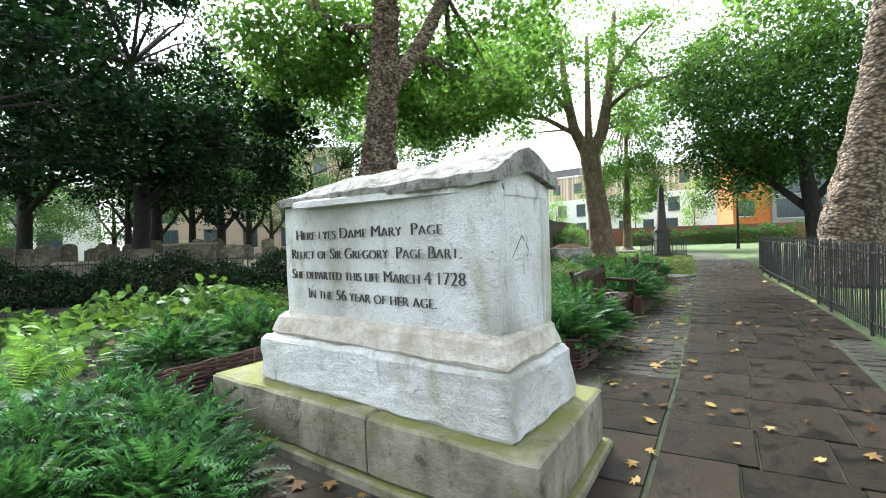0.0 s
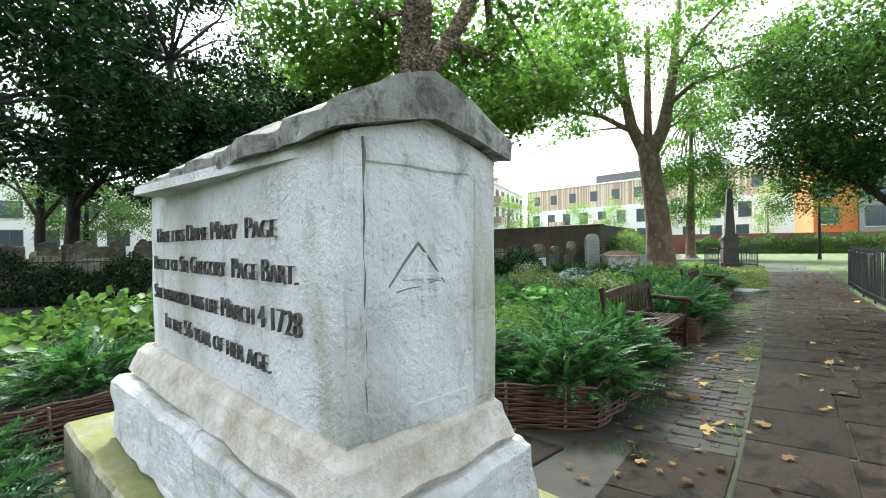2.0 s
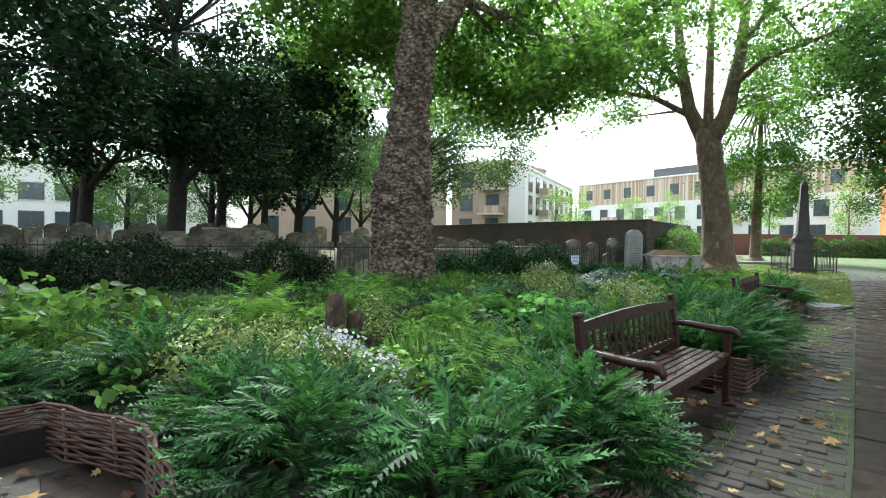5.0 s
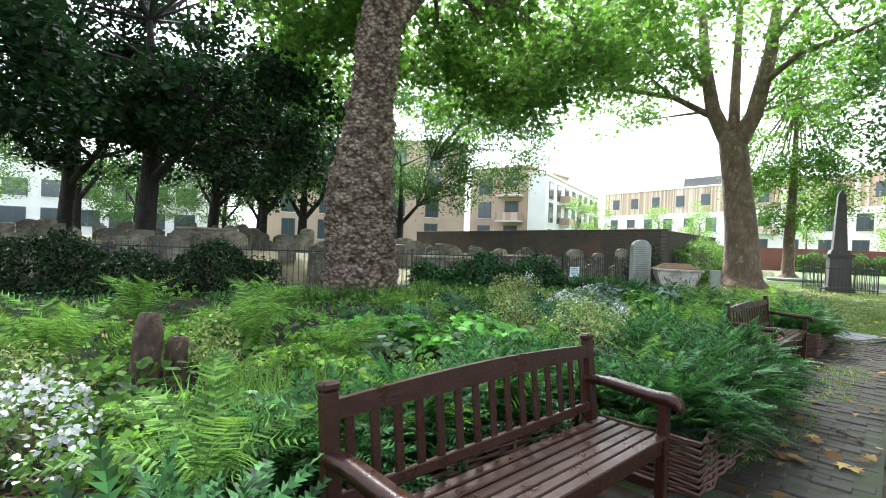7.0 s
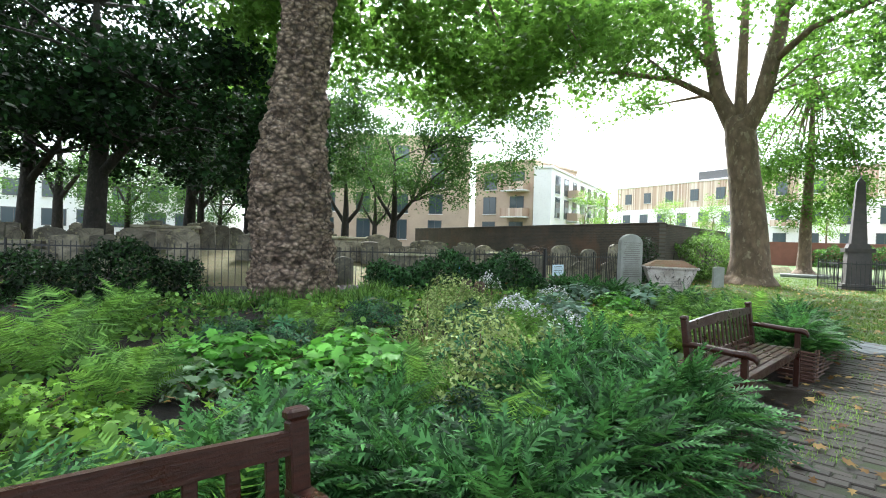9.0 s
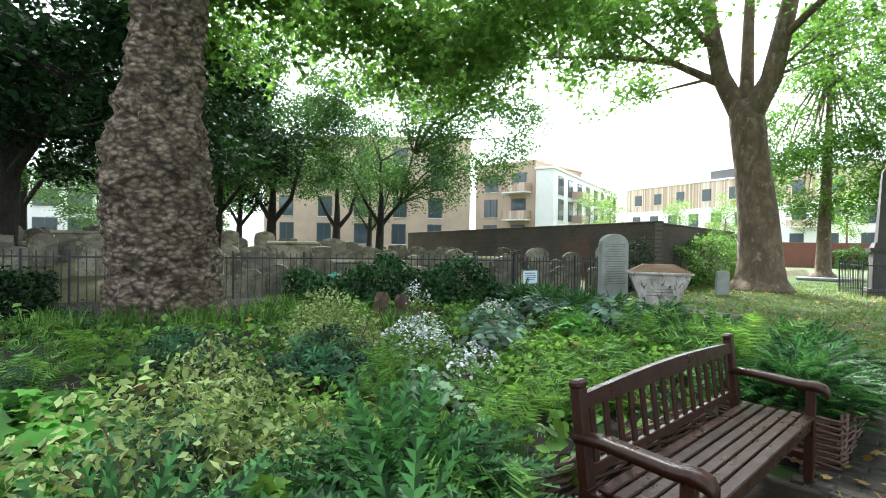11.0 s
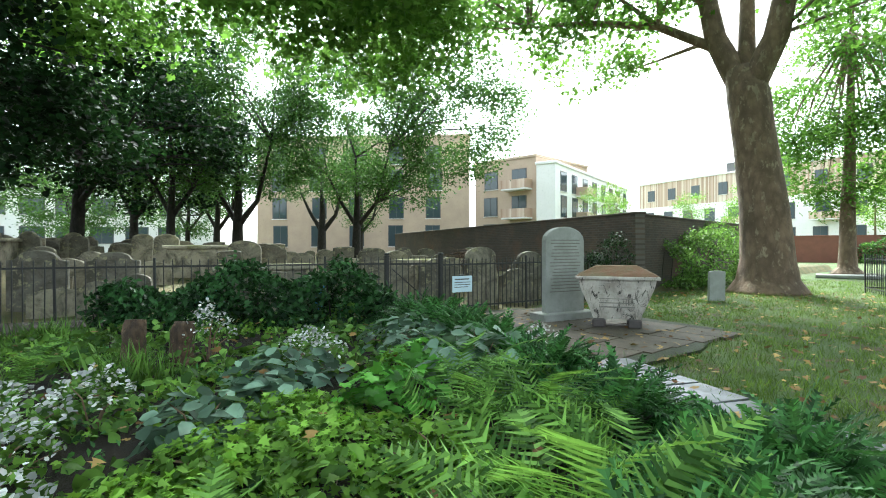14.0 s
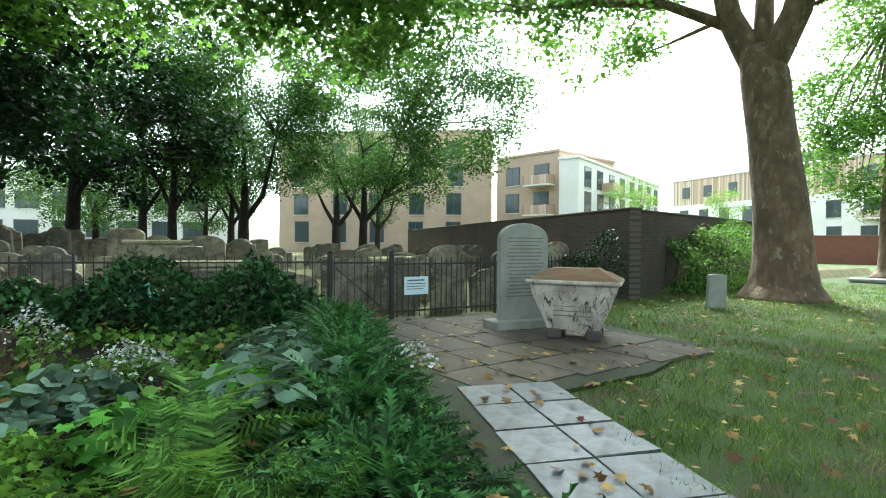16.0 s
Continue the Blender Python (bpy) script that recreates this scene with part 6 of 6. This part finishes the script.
def plastic_sack(x, y, w, h, mat, label, seed):
    """A crumpled sheet bag: a lumpy closed skin, flat at its base."""
    bm = bmesh.new()
    bmesh.ops.create_icosphere(bm, subdivisions=3, radius=1.0)
    for v in bm.verts:
        k = 1 + 0.35 * noise.noise(v.co * 2.1 + Vector((seed, 0, 0))) + 0.15 * noise.noise(v.co * 5.3)
        v.co = Vector((v.co.x * w * k, v.co.y * w * 0.7 * k, max(0.0, (v.co.z * k + 0.8) * h * 0.55)))
    me = bpy.data.meshes.new("plastic_sack")
    bm.to_mesh(me)
    bm.free()
    me.materials.append(mat)
    return solo("plastic_sack", me, mat, label, "sack", "plastic sacks", m=pose(x, y, rise(x, y), 0, 0, seed * 40))


plastic_sack(-11.9, 18.3, 0.30, 0.62, m_plain("teal_plastic", (0.02, 0.30, 0.20), (0.015, 0.22, 0.16), 0.4, 5, 14, 0.02), "crumpled teal plastic sack behind railings", 1)
plastic_sack(-11.3, 20.4, 0.16, 0.62, m_plain("blue_plastic", (0.08, 0.30, 0.62), (0.06, 0.24, 0.5), 0.4, 5, 14, 0.02), "crumpled blue plastic sack behind railings", 2)

# ---- fallen leaves ----
fl = []
frng = np.random.default_rng(31)
while len(fl) < 3000:
    x, y = frng.uniform(-9, 2.0), frng.uniform(2, 34)
    if inside(x, y, BED):
        if frng.random() < 0.35:
            fl.append((x, y, 0.24 + frng.uniform(0, 0.2)))
    elif x > along(EDGE, y) and frng.random() < 0.75:
        continue
    elif not inside(x, y, BODY) and not (-3.0 < x < 0.15 and 3.85 < y < 6.0) and behind(x, y) < -0.2:
        fl.append((x, y, 0.035))
fl = np.array(fl)
solo("fallen_leaves", leaves("fallen_leaves", fl, frng.normal(size=(len(fl), 3)) * 0.22 + np.array([0, 0, 1]), 0.05 + 0.085 * frng.uniform(0, 1, len(fl)) ** 2, LOBED, FALLEN), FALLEN, "scattered orange and yellow fallen leaves", "leaves", kind="stuff")
for x, y, s in ((-0.35, 8.05, 0.16), (-2.9, 5.95, 0.16), (-2.2, 6.25, 0.14)):
    solo("fallen_leaf", leaves("fallen_leaf", [(0, 0, 0)], [(0.1, -0.1, 1)], s, LOBED, FALLEN), FALLEN, "single curled orange plane leaf", "leaf", "single leaves", m=pose(x, y, 0.04))

# lawn blades and weeds in the joints
bl = []
while len(bl) < 46000:
    x, y = frng.uniform(-9, -0.9), 18.5 + 22 * frng.random() ** 1.7
    if not inside(x, y, BED) and not inside(x, y, SIDE) and x < along(EDGE, y) - 0.05 and y > 19.3 and behind(x, y) < -0.3 and noise.noise(Vector((x * 1.7, y * 1.7, 3))) > frng.uniform(-0.5, 0.35):
        bl.append((x, y, -0.035))
bl = np.array(bl)
solo("lawn_blades", fronds("lawn_blades", bl, np.c_[frng.normal(size=(len(bl), 2)) * 0.6, np.ones(len(bl))], frng.uniform(0.06, 0.13, len(bl)), BLADE, L_LAWN, frng), L_LAWN, "short tufted lawn grass", "grass", kind="stuff")
wd = []
while len(wd) < 3000:
    y = frng.uniform(6.5, 19)
    x = along(EDGE, y) - frng.uniform(0.03, 0.8)
    if noise.noise(Vector((x * 1.8, y * 0.8, 9))) > 0.12 and not inside(x, y, BED):
        wd.append((x, y, 0.0))
wd = np.array(wd)
solo("joint_weeds", fronds("joint_weeds", wd, np.c_[frng.normal(size=(len(wd), 2)) * 0.9, np.ones(len(wd))], frng.uniform(0.03, 0.075, len(wd)), BLADE, L_LIME, frng), L_LIME, "moss and grass growing between pavers", "weeds", kind="stuff")

# ---- flags and pavers, piece by piece ----


def flag_mesh(w, d, h, seed):
    r = random.Random(seed)
    mb = MB().box(-w / 2, w / 2, -d / 2, d / 2, -0.03, h, 0.007)
    mb.v = [(x + r.uniform(-0.006, 0.006), y + r.uniform(-0.006, 0.006), z) for x, y, z in mb.v]
    return mb.data("flagstone", FLAG)


fr = random.Random(12)
cache = {}


def flag(parent, x, y, w, d, turn, other=None):
    key = (round(w, 1), round(d, 1), fr.randrange(2))
    if key not in cache:
        cache[key] = flag_mesh(1, 1, 0.016, len(cache))
    o = part("flagstone", cache[key], FLAG, parent)
    if other:
        o.material_slots[0].link = "OBJECT"
        o.material_slots[0].material = other
    o.matrix_basis = pose(x, y, fr.uniform(-0.004, 0.003), fr.uniform(-0.35, 0.35), fr.uniform(-0.35, 0.35), turn) @ Matrix.Diagonal((w, d, 1, 1))


y = -1.0
while y < 30:
    d = fr.uniform(0.55, 0.86)
    yc = y + d / 2
    lx = along(EDGE, yc)
    turn = math.degrees(math.atan2(-(along(EDGE, yc + 1) - lx), 1))
    total = 1.62 if yc < 10 else (along(RAIL, yc) - 0.16 - lx if yc < 23 else 2.05)
    cuts = sorted((fr.uniform(0.26, 0.42), fr.uniform(0.6, 0.78))) if fr.random() < 0.8 else [fr.uniform(0.22, 0.28), fr.uniform(0.46, 0.54), fr.uniform(0.72, 0.8)]
    e = [0.0] + cuts + [1.0]
    for a, b in zip(e, e[1:]):
        w = (b - a) * total - 0.014
        flag(path_bed, lx + (a + b) / 2 * total, yc, w, d - 0.014, turn)
    y += d
# slabs left of the path, beside the tomb
y = 0.2
while y < 6.9:
    d = fr.uniform(0.5, 0.85)
    lx = along(EDGE, y + d / 2)
    flag(tomb_paving, lx - 0.33, y + d / 2, 0.60, d - 0.016, 3)
    y += d
for x, yy, w, d in ((-2.0, 6.15, 0.9, 0.5), (-1.1, 6.2, 0.8, 0.5), (-2.9, 6.2, 0.7, 0.4), (-3.3, 5.3, 0.5, 0.9), (-3.3, 4.4, 0.5, 0.8), (-1.4, 3.5, 0.9, 0.55), (-0.5, 3.45, 0.8, 0.6), (-2.2, 3.7, 0.6, 0.6), (-1.3, 2.85, 0.9, 0.6), (-0.4, 2.8, 0.8, 0.6), (-3.1, 3.7, 0.8, 0.6)):
    flag(tomb_paving, x, yy, w, d, -6)
# strip of flags at the bench fronts
for x, yy, w, d in ((-0.98, 9.25, 0.7, 0.9), (-0.98, 10.2, 0.7, 0.9), (-1.35, 14.6, 0.7, 0.9), (-1.4, 15.6, 0.7, 0.95)):
    flag(path_bed, x, yy, w, d, 4)
# the side path
for k in range(7):
    t = (k + 0.5) / 7
    x, yy = -0.95 - 3.9 * t, 19.65 + 1.5 * t
    for s in (-0.26, 0.26):
        flag(side_paving, x + 0.36 * s, yy + 0.93 * s, 0.585 + fr.uniform(-0.04, 0.0), 0.515 + fr.uniform(-0.02, 0.0), 159 + fr.uniform(-1.2, 1.2), SLAB)
for i in range(5):
    for j in range(6):
        x, yy = -8.6 + i * 0.86 + j * 0.04 + fr.uniform(-0.02, 0.02), 21.25 + j * 0.64 - i * 0.03
        if inside(x, yy, SIDE):
            flag(side_paving, x, yy, 0.84, 0.62, 4, DUSTY)

# brick pavers beside the path
pm = [MB().box(-0.108, 0.108, -0.048, 0.048, -0.04, 0.012, 0.008).data("brick", SETT) for _ in range(1)]
bl2 = MB()
count = 0
yy = 7.0
row = 0
while yy < 19.2:
    lx = along(EDGE, yy)
    k = 4
    for i in range(k):
        x = lx - 0.13 - i * 0.226 - (0.11 if row % 2 else 0)
        if inside(x - 0.05, yy, BED) or fr.random() < 0.06:
            continue
        m = pose(x, yy, fr.uniform(-0.012, 0.004), fr.uniform(-2, 2), fr.uniform(-2, 2), 5 + fr.uniform(-1.5, 1.5))
        if 8.0 < yy < 14.5 and count < 300:
            o = part("brick", pm[0], SETT, path_bed)
            o.matrix_basis = m
            count += 1
        else:
            bl2.box(-0.108, 0.108, -0.048, 0.048, -0.04, 0.012, 0.008, m)
    yy += 0.106
    row += 1
yy, row = 0.5, 0
while yy < 10.2:
    x0 = along(EDGE, yy) + 1.66
    x1 = along(RAIL, yy) - 0.15
    k = int((x1 - x0) / 0.226)
    for i in range(max(0, k)):
        bl2.box(-0.108, 0.108, -0.048, 0.048, -0.04, 0.012, 0.008, pose(x0 + 0.12 + i * 0.226 + (0.1 if row % 2 else 0), yy, fr.uniform(-0.008, 0.004), fr.uniform(-1, 1), fr.uniform(-1, 1), 5))
    yy += 0.106
    row += 1
ob = part("pavers", bl2, SETTS, path_bed)
tagged(ob, kind="stuff")
